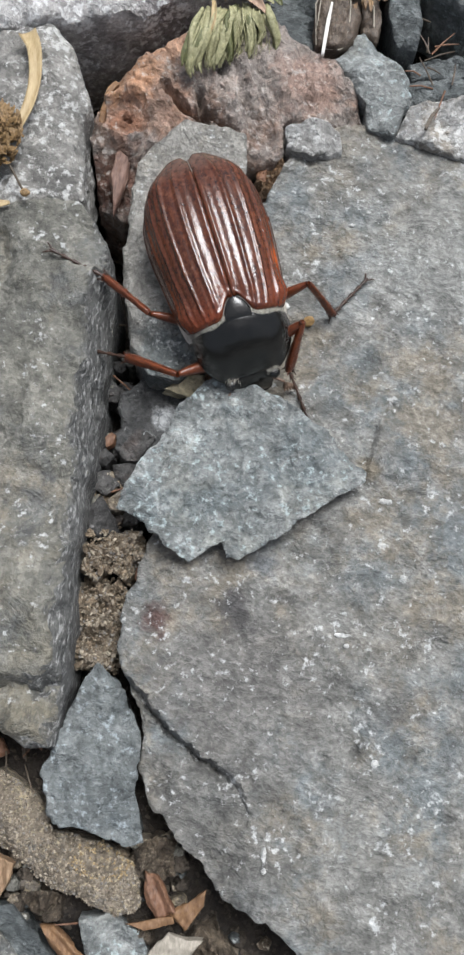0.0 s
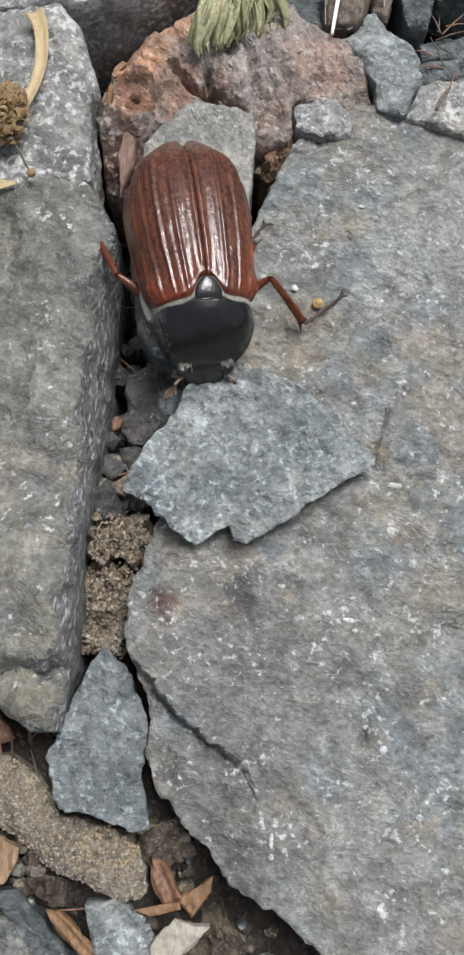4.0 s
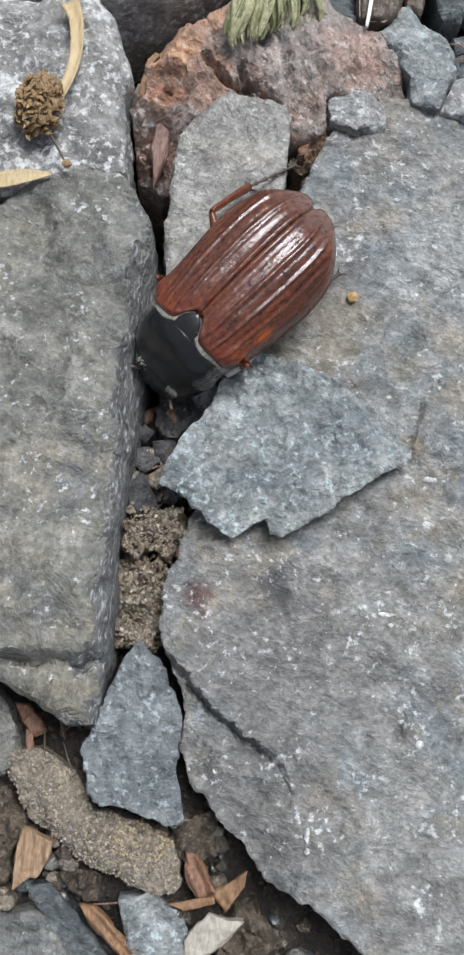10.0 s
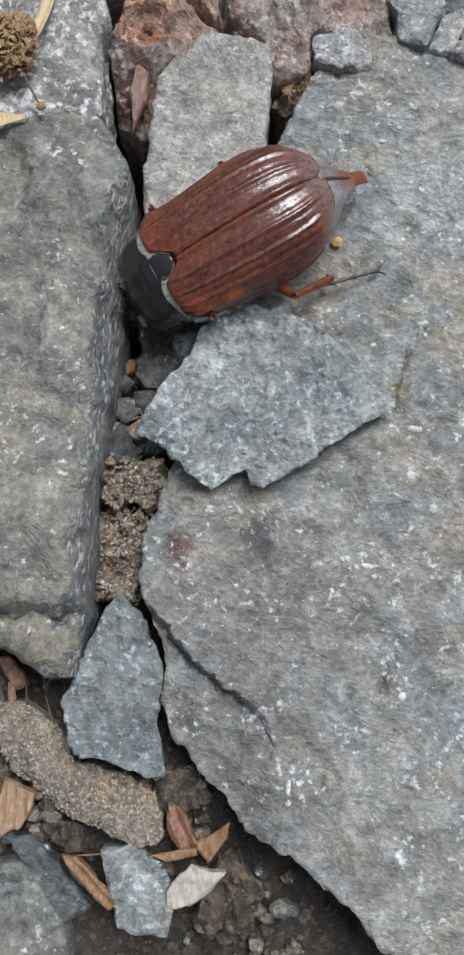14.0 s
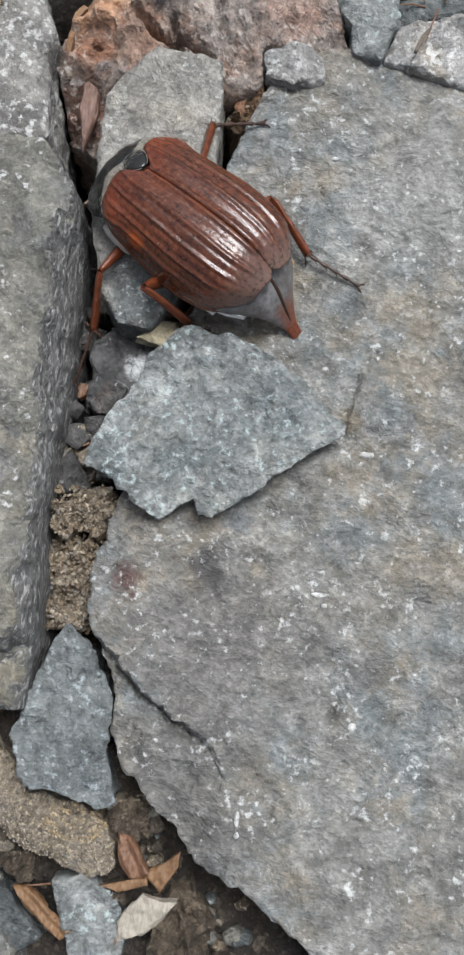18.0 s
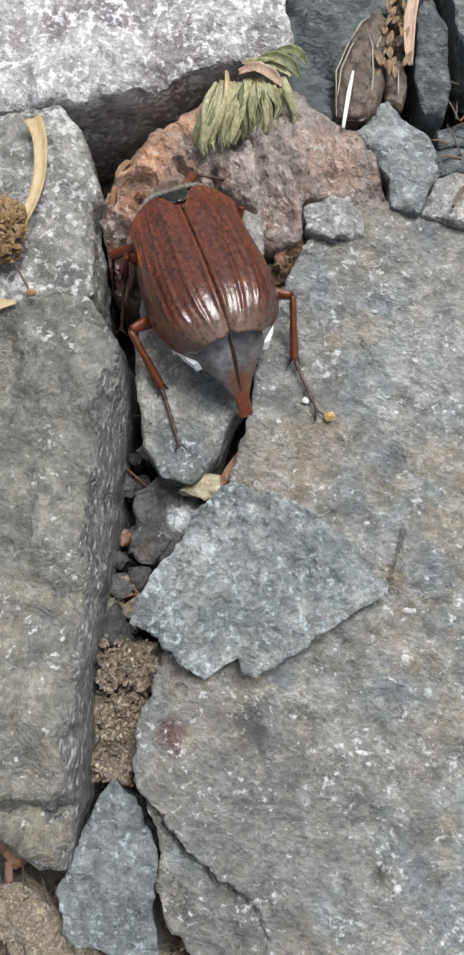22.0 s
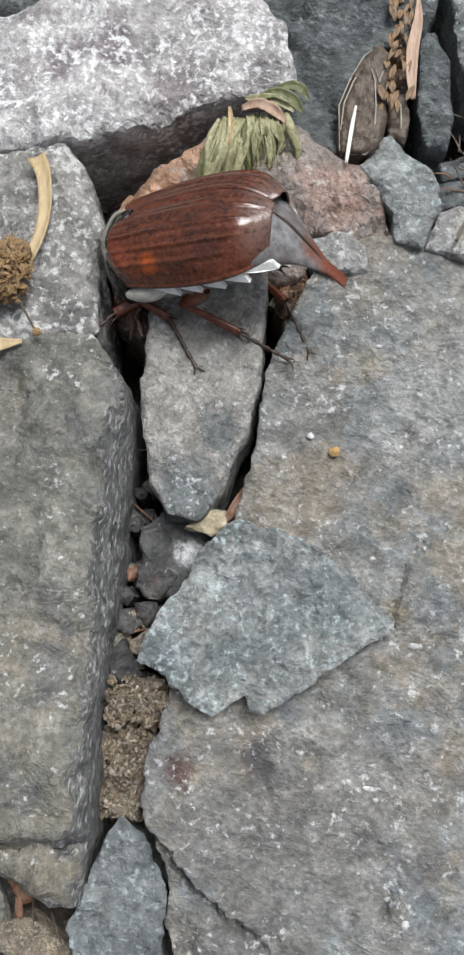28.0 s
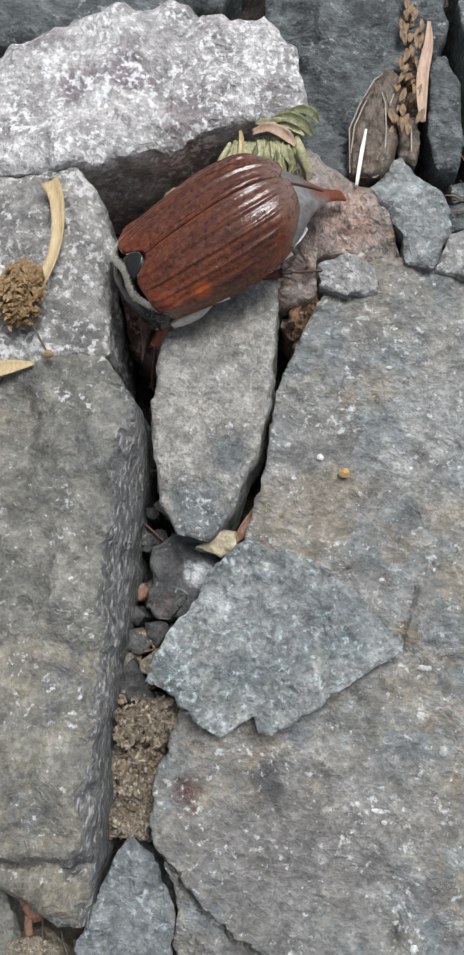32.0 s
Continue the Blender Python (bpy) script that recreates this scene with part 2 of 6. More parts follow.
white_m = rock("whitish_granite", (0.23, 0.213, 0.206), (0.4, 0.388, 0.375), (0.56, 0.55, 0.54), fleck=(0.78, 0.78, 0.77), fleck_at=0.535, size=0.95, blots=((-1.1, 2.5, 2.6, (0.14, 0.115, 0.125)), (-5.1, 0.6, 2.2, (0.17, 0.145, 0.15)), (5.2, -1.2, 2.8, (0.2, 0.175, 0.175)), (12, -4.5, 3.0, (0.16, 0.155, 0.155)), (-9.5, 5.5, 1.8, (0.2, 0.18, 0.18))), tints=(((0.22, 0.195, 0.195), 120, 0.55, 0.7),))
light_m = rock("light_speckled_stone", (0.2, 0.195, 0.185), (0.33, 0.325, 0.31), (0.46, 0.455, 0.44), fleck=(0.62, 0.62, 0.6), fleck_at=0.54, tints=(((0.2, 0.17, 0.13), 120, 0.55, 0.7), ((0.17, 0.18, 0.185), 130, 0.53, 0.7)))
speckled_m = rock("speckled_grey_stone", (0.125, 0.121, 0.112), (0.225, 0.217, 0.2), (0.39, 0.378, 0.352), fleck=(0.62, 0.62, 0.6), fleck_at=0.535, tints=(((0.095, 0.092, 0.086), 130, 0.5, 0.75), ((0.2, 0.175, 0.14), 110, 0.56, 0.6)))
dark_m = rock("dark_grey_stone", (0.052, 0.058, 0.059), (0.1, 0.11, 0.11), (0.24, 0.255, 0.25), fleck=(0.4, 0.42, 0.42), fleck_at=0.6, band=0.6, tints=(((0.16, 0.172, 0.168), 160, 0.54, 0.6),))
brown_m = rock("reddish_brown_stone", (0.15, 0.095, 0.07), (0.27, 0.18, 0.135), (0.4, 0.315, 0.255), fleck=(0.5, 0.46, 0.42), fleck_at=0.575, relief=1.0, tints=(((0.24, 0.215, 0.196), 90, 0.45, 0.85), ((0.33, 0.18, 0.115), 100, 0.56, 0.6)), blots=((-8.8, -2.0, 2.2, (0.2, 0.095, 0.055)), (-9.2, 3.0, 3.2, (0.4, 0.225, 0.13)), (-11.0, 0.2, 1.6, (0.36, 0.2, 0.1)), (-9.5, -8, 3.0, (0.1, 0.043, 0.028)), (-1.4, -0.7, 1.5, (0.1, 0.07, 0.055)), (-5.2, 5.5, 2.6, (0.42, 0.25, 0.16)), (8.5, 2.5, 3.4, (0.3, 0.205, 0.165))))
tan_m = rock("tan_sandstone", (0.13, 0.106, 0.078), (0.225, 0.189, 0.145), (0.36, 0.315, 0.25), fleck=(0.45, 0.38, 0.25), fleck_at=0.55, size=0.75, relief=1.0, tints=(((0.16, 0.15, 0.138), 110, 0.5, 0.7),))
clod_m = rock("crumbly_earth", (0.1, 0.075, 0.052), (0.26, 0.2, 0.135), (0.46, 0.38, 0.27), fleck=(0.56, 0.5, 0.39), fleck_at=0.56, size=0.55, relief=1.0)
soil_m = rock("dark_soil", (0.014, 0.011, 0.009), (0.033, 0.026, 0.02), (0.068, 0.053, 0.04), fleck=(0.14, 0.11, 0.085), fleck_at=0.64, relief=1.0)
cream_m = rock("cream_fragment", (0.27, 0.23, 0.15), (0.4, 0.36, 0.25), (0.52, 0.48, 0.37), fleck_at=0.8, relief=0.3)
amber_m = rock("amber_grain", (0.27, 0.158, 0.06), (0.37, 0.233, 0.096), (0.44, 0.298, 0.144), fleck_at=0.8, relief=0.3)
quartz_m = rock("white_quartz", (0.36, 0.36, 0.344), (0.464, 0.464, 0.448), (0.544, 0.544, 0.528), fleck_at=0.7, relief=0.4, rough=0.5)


def fibre(name, a, b, rough=0.6, along=(1, 6, 6), scale=700):
    """Dry plant matter: colour streaks along one direction."""
    k = Mat(name, rough)
    f = k.noise(scale, 4, 0.6, k.stretch(along))
    s = k.noise(scale * 0.35, 3, 0.6)
    col = k.mix(k.ramp(f, [(0.3, 0.0), (0.7, 1.0)]), a, b)
    col = k.mix(k.ramp(s, [(0.55, 0.0), (0.75, 0.5)]), col, tuple(c * 0.4 for c in a))
    k.colour(col)
    k.bump(f, 0.5, 0.0002)
    return k.m


# ---- building blocks ----
def fbm(x, y, z=0.0, octaves=4, gain=0.5, seed=0):
    """Smooth value noise on arrays, in about -1..1."""
    x, y = np.asarray(x, float), np.asarray(y, float)
    z = np.zeros_like(x) + z
    total, amp, norm = np.zeros_like(x), 1.0, 0.0

    def h(i, j, k):
        n = (i * 374761393 + j * 668265263 + k * 2147483647 + seed * 1274126177) & 0xFFFFFFFF
        n = ((n ^ (n >> 13)) * 1274126177) & 0xFFFFFFFF
        n = ((n ^ (n >> 16)) * 2246822519) & 0xFFFFFFFF
        return ((n ^ (n >> 15)) & 0xFFFF) / 32767.5 - 1.0

    for _ in range(octaves):
        i, j, k = (np.floor(a).astype(np.int64) for a in (x, y, z))
        fx, fy, fz = x - i, y - j, z - k
        fx, fy, fz = (f * f * (3 - 2 * f) for f in (fx, fy, fz))
        v = 0
        for di in (0, 1):
            for dj in (0, 1):
                for dk in (0, 1):
                    v = v + h(i + di, j + dj, k + dk) * np.where(di, fx, 1 - fx) * np.where(dj, fy, 1 - fy) * np.where(dk, fz, 1 - fz)
        total, norm, amp = total + amp * v, norm + amp, amp * gain
        x, y, z = x * 2.03 + 7.1, y * 2.03 + 3.7, z * 2.03 + 1.3
    return total / norm * 1.6


def mesh_object(name, verts, faces, material, smooth=True, origin=(0, 0, 0), parent=None):
    """A mesh object from millimetre vertices, with its origin at the given millimetre place."""
    v = (np.asarray(verts, float) - np.asarray(origin, float)) * MM
    me = bpy.data.meshes.new(name)
    me.from_pydata(v.tolist(), [], [list(map(int, f)) for f in faces])
    me.validate()
    if smooth:
        me.polygons.foreach_set("use_smooth", [True] * len(me.polygons))
    me.materials.append(material)
    ob = new(name, me)
    ob.location = Vector(origin) * MM
    if parent:
        ob.parent = parent
    return ob


def ring_faces(n, rings, first=0):
    a = np.arange(n)
    b = (a + 1) % n
    out = []
    for r in range(rings - 1):
        o, p = first + r * n, first + (r + 1) * n
        out.append(np.stack([o + a, o + b, p + b, p + a], 1))
    return np.concatenate(out)


def facets(x, y, size, seed, lift=0.35, tilt=0.18, sharp=7.0):
    """Broken faces: the surface falls into patches of about the given size, each with a height and slope of its own."""
    rng = np.random.RandomState(seed)
    wx = x + 0.35 * size * fbm(x / size, y / size, 1.7, 3, 0.5, seed)
    wy = y + 0.35 * size * fbm(x / size, y / size, 5.1, 3, 0.5, seed + 1)
    x0, x1, y0, y1 = x.min() - size, x.max() + size, y.min() - size, y.max() + size
    n = int(min(420, max(6, (x1 - x0) * (y1 - y0) / size**2)))
    cx, cy = rng.uniform(x0, x1, n), rng.uniform(y0, y1, n)
    gx, gy, h = rng.normal(0, tilt, n), rng.normal(0, tilt, n), rng.normal(0, lift, n)
    out = np.empty_like(x)
    for i in range(0, len(x), 4000):
        px, py = wx[i : i + 4000, None], wy[i : i + 4000, None]
        d = np.hypot(px - cx, py - cy) / size
        w = np.exp(-sharp * (d - d.min(1, keepdims=True)))
        z = h + gx * (x[i : i + 4000, None] - cx) + gy * (y[i : i + 4000, None] - cy)
        out[i : i + 4000] = (w * z).sum(1) / w.sum(1)
    return out


def stone(name, outline, top, thick, material, label="", category="stone", edge=0.8, rough=0.35, tilt=(0, 0), relief=None, res=0.7, seed=1, spread=0.0, grain=0.14, centre=None, wob=0.4, group="", lump=8.0, kind="", face=4.0, lift=0.22, slope=0.1, parent=None):
    """A stone with the given plan (millimetres, star-shaped round its centre): faceted worn top, chipped rim, broken sides."""
    pts = np.array(outline, float)
    c = np.array(centre, float) if centre else pts.mean(0)
    seg = np.roll(pts, -1, 0) - pts
    length = np.hypot(*seg.T)
    at = np.concatenate([[0], np.cumsum(length)])
    n = max(28, int(at[-1] / res))
    s = np.linspace(0, at[-1], n, endpoint=False)
    loop = np.concatenate([pts, pts[:1]])
    b = np.stack([np.interp(s, at, loop[:, k]) for k in (0, 1)], 1)
    out = b - c
    rad = np.hypot(*out.T)[:, None]
    chip = wob * fbm(b[:, 0] / 2.4, b[:, 1] / 2.4, seed * 3.3, 3, 0.55, seed) + 0.45 * wob * np.abs(fbm(b[:, 0] / 0.8, b[:, 1] / 0.8, seed, 3, 0.6, seed + 2))
    b = b + out / rad * chip[:, None]
    out = b - c
    rad = np.hypot(*out.T)
    rim_b = np.clip(edge * (0.55 + 0.9 * np.abs(fbm(b[:, 0] / 3.5, b[:, 1] / 3.5, 2.2, 3, 0.6, seed + 4))), 0.12, None)
    inner = np.concatenate([b - out / rad[:, None] * (rim_b * q)[:, None] for q in (0.25, 0.6, 1.0)])
    lo, hi = b.min(0), b.max(0)
    rng = np.random.RandomState(seed)
    gx, gy = np.meshgrid(np.arange(lo[0], hi[0], res), np.arange(lo[1], hi[1], res * 0.87))
    gx = gx + (np.arange(len(gx)) % 2)[:, None] * res / 2
    g = np.column_stack([gx.ravel(), gy.ravel()]) + rng.uniform(-0.22, 0.22, (gx.size, 2)) * res
    far = (g[:, 0] > 20) | (g[:, 0] < -43) | (g[:, 1] > 84) | (g[:, 1] < -38)
    g = g[~far | (rng.uniform(0, 1, len(g)) < 0.12)]
    near, which = nearest(g, b)
    g = g[inside(g, b) & (near > np.maximum(res * 0.6, rim_b[which] * 1.15))]
    inner = inner[inside(inner, b)]
    inner = inner[rng.permutation(len(inner))[: int(len(inner) * 0.8)]]
    allp = np.concatenate([b, inner, g])
    flat, _, tris, _, _, _ = geometry.delaunay_2d_cdt([Vector(q) for q in allp], [], [list(range(n))], 1, 1e-5)
    P = np.array([tuple(q) for q in flat])
    X, Y = P[:, 0], P[:, 1]
    near, which = nearest(P, b)
    rim_w = rim_b[which]
    e = np.clip(1 - near / rim_w, 0, 1)
    z = top + tilt[0] * (X - c[0]) + tilt[1] * (Y - c[1])
    z = z + rough * fbm(X / lump, Y / lump, seed, 5, 0.5, seed)
    z = z + facets(X, Y, face, seed, lift, slope) + 0.45 * facets(X, Y, face * 0.36, seed + 50, lift, slope * 1.8, 9.0)
    z = z + grain * fbm(X / 0.9, Y / 0.9, seed, 4, 0.65, seed + 5)
    if relief:
        z = z + relief(X, Y)
    z = z - 0.75 * rim_w * e**1.6
    V = np.column_stack([X, Y, z])
    start = V[[int(np.argmin((X[:] - q[0]) ** 2 + (Y[:] - q[1]) ** 2)) for q in b]]
    ids = [int(np.argmin((X - q[0]) ** 2 + (Y - q[1]) ** 2)) for q in b]
    low = start[:, 2].min() - thick
    side = []
    steps = max(4, int(thick / 1.0))
    for k in range(1, steps + 1):
        q = k / steps
        w = start.copy()
        zz = start[:, 2] * (1 - q) + low * q
        jut = spread * math.sin(min(q * 3.0, 1.5)) + min(1.0, q * 4) * 0.6 * fbm(start[:, 0] / 3, start[:, 1] / 3, zz / 1.6, 4, 0.6, seed + 9)
        w[:, :2] += out / rad[:, None] * np.minimum(jut, 0.25)[:, None]
        w[:, 2] = zz
        side.append(w)
    base = len(V)
    V = np.concatenate([V, *side])
    F = [list(t) for t in tris]
    flip = sum((P[t[1]][0] - P[t[0]][0]) * (P[t[2]][1] - P[t[0]][1]) - (P[t[1]][1] - P[t[0]][1]) * (P[t[2]][0] - P[t[0]][0]) for t in F[:50]) < 0
    if flip:
        F = [t[::-1] for t in F]
    ccw = np.sum(b[:, 0] * np.roll(b[:, 1], -1) - b[:, 1] * np.roll(b[:, 0], -1)) > 0
    rings = [ids] + [list(range(base + k * n, base + (k + 1) * n)) for k in range(steps)]
    for r0, r1 in zip(rings, rings[1:]):
        for i in range(n):
            j = (i + 1) % n
            q = [r0[j], r0[i], r1[i], r1[j]]
            F.append(q if ccw else q[::-1])
    F.append(rings[-1][::-1] if ccw else rings[-1])
    ob = mesh_object(name, V, F, material, origin=(c[0], c[1], low), parent=parent)
    ob.data.set_sharp_from_angle(angle=radians(42))
    return tagged(ob, label, category, group, kind) if not parent else ob


def nearest(p, b):
    """Distance from each point to the outline's points, and which one is nearest."""
    d, w = np.empty(len(p)), np.empty(len(p), int)
    for i in range(0, len(p), 3000):
        q = (p[i : i + 3000, None, 0] - b[:, 0]) ** 2 + (p[i : i + 3000, None, 1] - b[:, 1]) ** 2
        w[i : i + 3000] = q.argmin(1)
        d[i : i + 3000] = np.sqrt(q.min(1))
    return d, w


def inside(p, b):
    """Whether points lie inside a closed outline."""
    a, c = b, np.roll(b, -1, 0)
    out = np.empty(len(p), bool)
    for i in range(0, len(p), 3000):
        x, y = p[i : i + 3000, None, 0], p[i : i + 3000, None, 1]
        cross = ((a[:, 1] > y) != (c[:, 1] > y)) & (x < (c[:, 0] - a[:, 0]) * (y - a[:, 1]) / (c[:, 1] - a[:, 1] + 1e-12) + a[:, 0])
        out[i : i + 3000] = cross.sum(1) % 2 == 1
    return out


def ribbon(points, widths, thick=0.12, cup=0.25, rows=6, steps=6, twist=0.0):
    """A leaf-like strip along millimetre points: cupped across, with real thickness."""
    p = spline([(*a, w) for a, w in zip(points, widths)], steps)
    V = []
    for i, (x, y, z, w) in enumerate(p):
        d = Vector(p[min(i + 1, len(p) - 1)][:3]) - Vector(p[max(i - 1, 0)][:3])
        d.normalize()
        across = d.cross(Vector((0, 0, 1)))
        across = across.normalized() if across.length > 0.1 else Vector((1, 0, 0))
        across.rotate(Matrix.Rotation(twist * i / len(p), 3, d))
        up = across.cross(d).normalized()
        for j in range(rows):
            q = 2 * j / (rows - 1) - 1
            V.append(Vector((x, y, z)) + across * (q * w / 2) + up * (cup * w * (q * q - 0.5)))
    k = len(V)
    V += [v - Vector((0, 0, thick)) for v in V]
    F, L = [], len(p)
    for i in range(L - 1):
        for j in range(rows - 1):
            q = [i * rows + j, i * rows + j + 1, (i + 1) * rows + j + 1, (i + 1) * rows + j]
            F += [q, [a + k for a in q[::-1]]]
    edge = list(range(rows)) + [i * rows + rows - 1 for i in range(1, L)] + [(L - 1) * rows + j for j in range(rows - 2, -1, -1)] + [i * rows for i in range(L - 2, 0, -1)]
    F += [[b, a, a + k, b + k] for a, b in zip(edge, edge[1:] + edge[:1])]
    return [list(v) for v in V], F


def spline(rows, steps):
    """Rows of numbers, smoothed through by a Catmull-Rom curve."""
    r = np.array(rows, float)
    r = np.vstack([2 * r[0] - r[1], r, 2 * r[-1] - r[-2]])
    out = []
    for i in range(1, len(r) - 2):
        for t in np.linspace(0, 1, steps, endpoint=False):
            a, b, c, d = r[i - 1 : i + 3]
            out.append(0.5 * (2 * b + (c - a) * t + (2 * a - 5 * b + 4 * c - d) * t * t + (3 * b - a - 3 * c + d) * t**3))
    out.append(r[-2])
    return np.array(out)


def tube(points, radii, n=10):
    """A round limb along points."""
    p = np.array(points, float)
    V = []
    for i in range(len(p)):
        d = p[min(i + 1, len(p) - 1)] - p[max(i - 1, 0)]
        d = d / np.linalg.norm(d)
        a = np.cross(d, (0, 0, 1.0))
        if np.linalg.norm(a) < 0.1:
            a = np.cross(d, (0, 1.0, 0))
        a = a / np.linalg.norm(a)
        b = np.cross(d, a)
        for t in np.linspace(0, 2 * math.pi, n, endpoint=False):
            V.append(p[i] + radii[i] * (math.cos(t) * a + math.sin(t) * b))
    F = ring_faces(n, len(p)).tolist()
    F += [list(range(n)), list(reversed(range((len(p) - 1) * n, len(p) * n)))]
    return V, F


def join(*lots):
    V, F = [], []
    for v, f in lots:
        F += [[i + len(V) for i in q] for q in f]
        V += [list(p) for p in v]
    return V, F


def grit(x, y, z, r, rng):
    """A small angular grain: a squashed, jittered octahedron cut once more."""
    base = [(1, 0, 0), (0.5, 0.8, 0.1), (-0.5, 0.8, -0.1), (-1, 0, 0), (-0.5, -0.8, 0.1), (0.5, -0.8, -0.1), (0.25, 0.1, 0.8), (-0.2, -0.1, -0.8), (-0.3, 0.3, 0.65)]
    q = rng.normal(0, 0.16, (9, 3))
    v = (np.array(base) + q) * np.array([1, rng.uniform(0.6, 1), rng.uniform(0.5, 0.9)]) * r
    a, b = rng.uniform(0, 6.28), rng.normal(0, 0.4)
    ca, sa = math.cos(a), math.sin(a)
    v = v @ np.array([[1, 0, 0], [0, math.cos(b), math.sin(b)], [0, -math.sin(b), math.cos(b)]]) @ np.array([[ca, sa, 0], [-sa, ca, 0], [0, 0, 1]])
    f = [[0, 1, 6], [1, 2, 8], [1, 8, 6], [2, 3, 8], [3, 4, 8], [4, 6, 8], [4, 5, 6], [5, 0, 6], [1, 0, 7], [2, 1, 7], [3, 2, 7], [4, 3, 7], [5, 4, 7], [0, 5, 7]]
    return (v + (x, y, z)).tolist(), f


def loft(rings, n=28, power=2.0):
    """Rings of x, half width, middle z, half height up, half height down: vertices and faces."""
    V, F = [], []
    th = np.linspace(0, 2 * math.pi, n, endpoint=False)
    for x, w, zc, up, dn in rings:
        c, s = np.cos(th), np.sin(th)
        y = w * np.sign(c) * np.abs(c) ** (2 / power)
        z = zc + np.where(s > 0, up, dn) * np.sign(s) * np.abs(s) ** (2 / power)
        V += np.column_stack([np.full(n, x), y, z]).tolist()
    F = ring_faces(n, len(rings)).tolist()
    F += [list(range(n)), list(reversed(range((len(rings) - 1) * n, len(rings) * n)))]
    return V, F


# ---- dry plant matter ----
straw_m = fibre("dry_straw_leaf", (0.26, 0.185, 0.085), (0.4, 0.31, 0.17), 0.55, (6, 1, 6))
tanleaf_m = fibre("tan_dead_leaf", (0.26, 0.165, 0.11), (0.4, 0.29, 0.21), 0.6, (6, 1, 6))
bark_m = fibre("orange_brown_bark", (0.1, 0.05, 0.022), (0.22, 0.125, 0.06), 0.65, (5, 2, 5))
shard_m = fibre("pinkish_brown_bark", (0.085, 0.045, 0.032), (0.19, 0.115, 0.088), 0.65, (7, 1, 7))
rust_m = fibre("rust_brown_bark", (0.085, 0.04, 0.022), (0.2, 0.105, 0.06), 0.6, (5, 2, 5))
wood_m = fibre("pale_split_wood", (0.15, 0.09, 0.05), (0.29, 0.195, 0.115), 0.65, (9, 1, 9))
ash_m = fibre("bleached_wood", (0.5, 0.48, 0.43), (0.66, 0.64, 0.6), 0.6, (9, 1, 9))
greyleaf_m = fibre("grey_tan_chip", (0.22, 0.195, 0.155), (0.36, 0.325, 0.27), 0.7, (7, 2, 7))
green_m = fibre("olive_withered_leaf", (0.15, 0.145, 0.065), (0.36, 0.345, 0.2), 0.6, (4, 4, 2))
dgreen_m = fibre("dark_green_withered_leaf", (0.06, 0.065, 0.025), (0.15, 0.155, 0.065), 0.6, (4, 4, 2))
husk_m = fibre("brown_husk", (0.028, 0.021, 0.016), (0.145, 0.108, 0.078), 0.55, (9, 1.5, 9), 1100)
gold_flake_m = fibre("golden_brown_flake", (0.06, 0.034, 0.016), (0.25, 0.155, 0.075), 0.6, (4, 2, 4))
bract_m = fibre("olive_brown_bract", (0.085, 0.05, 0.019), (0.32, 0.205, 0.09), 0.6, (3, 3, 3), 1200)
stem_m = fibre("dark_stem", (0.04, 0.03, 0.02), (0.1, 0.075, 0.05), 0.6)


grit_m = rock("dark_grit", (0.035, 0.028, 0.021), (0.075, 0.06, 0.045), (0.14, 0.115, 0.088), fleck_at=0.66, relief=1.0)
moss_m = rock("orange_brown_crumbs", (0.07, 0.042, 0.022), (0.17, 0.1, 0.052), (0.27, 0.18, 0.105), fleck=(0.36, 0.26, 0.16), fleck_at=0.58, size=0.6, relief=1.0)


# ---- ground: one sheet of dark soil under and between the stones ----
def soil_height(x, y):
    deep = 6.5 * np.exp(-(((x + 21) / 5) ** 2 + ((y - 40) / 9) ** 2)) + 2.5 * np.exp(-(((x + 5) / 6) ** 2 + ((y - 44) / 6) ** 2))
    low = 2.0 / (1 + np.exp(-(y - 8) / 4))
    return -8.8 - low - deep + 1.1 * fbm(x / 8, y / 8, 0, 5, 0.6, 3) + 0.5 * fbm(x / 1.5, y / 1.5, 0, 4, 0.65, 4)


def ground():
    g = np.linspace(-70, 70, 201)
    gx, gy = np.meshgrid(g - 10, g + 20, indexing="ij")
    z = soil_height(gx.ravel(), gy.ravel())
    n = len(g)
    V = np.column_stack([gx.ravel(), gy.ravel(), z]).tolist()
    F = [[i * n + j, (i + 1) * n + j, (i + 1) * n + j + 1, i * n + j + 1] for i in range(n - 1) for j in range(n - 1)]
    rim = [i * n for i in range(n)] + [(n - 1) * n + j for j in range(1, n)] + [i * n + n - 1 for i in range(n - 2, -1, -1)] + [j for j in range(n - 2, 0, -1)]
    for far, zz in ((400, -10), (4000, -10), (100000, -10), (2000000, -10)):
        new_rim = []
        for i in rim:
            d = np.array(V[i][:2]) - (-10, 20)
            d = d / np.abs(d).max() * far
            new_rim.append(len(V))
            V.append([d[0] - 10, d[1] + 20, zz])
        k = len(rim)
        F += [[rim[i], rim[(i + 1) % k], new_rim[(i + 1) % k], new_rim[i]] for i in range(k)]
        rim = new_rim
    tagged(mesh_object("ground", V, F, soil_m), "dark soil and grit between the stones", "ground", kind="structure")


ground()


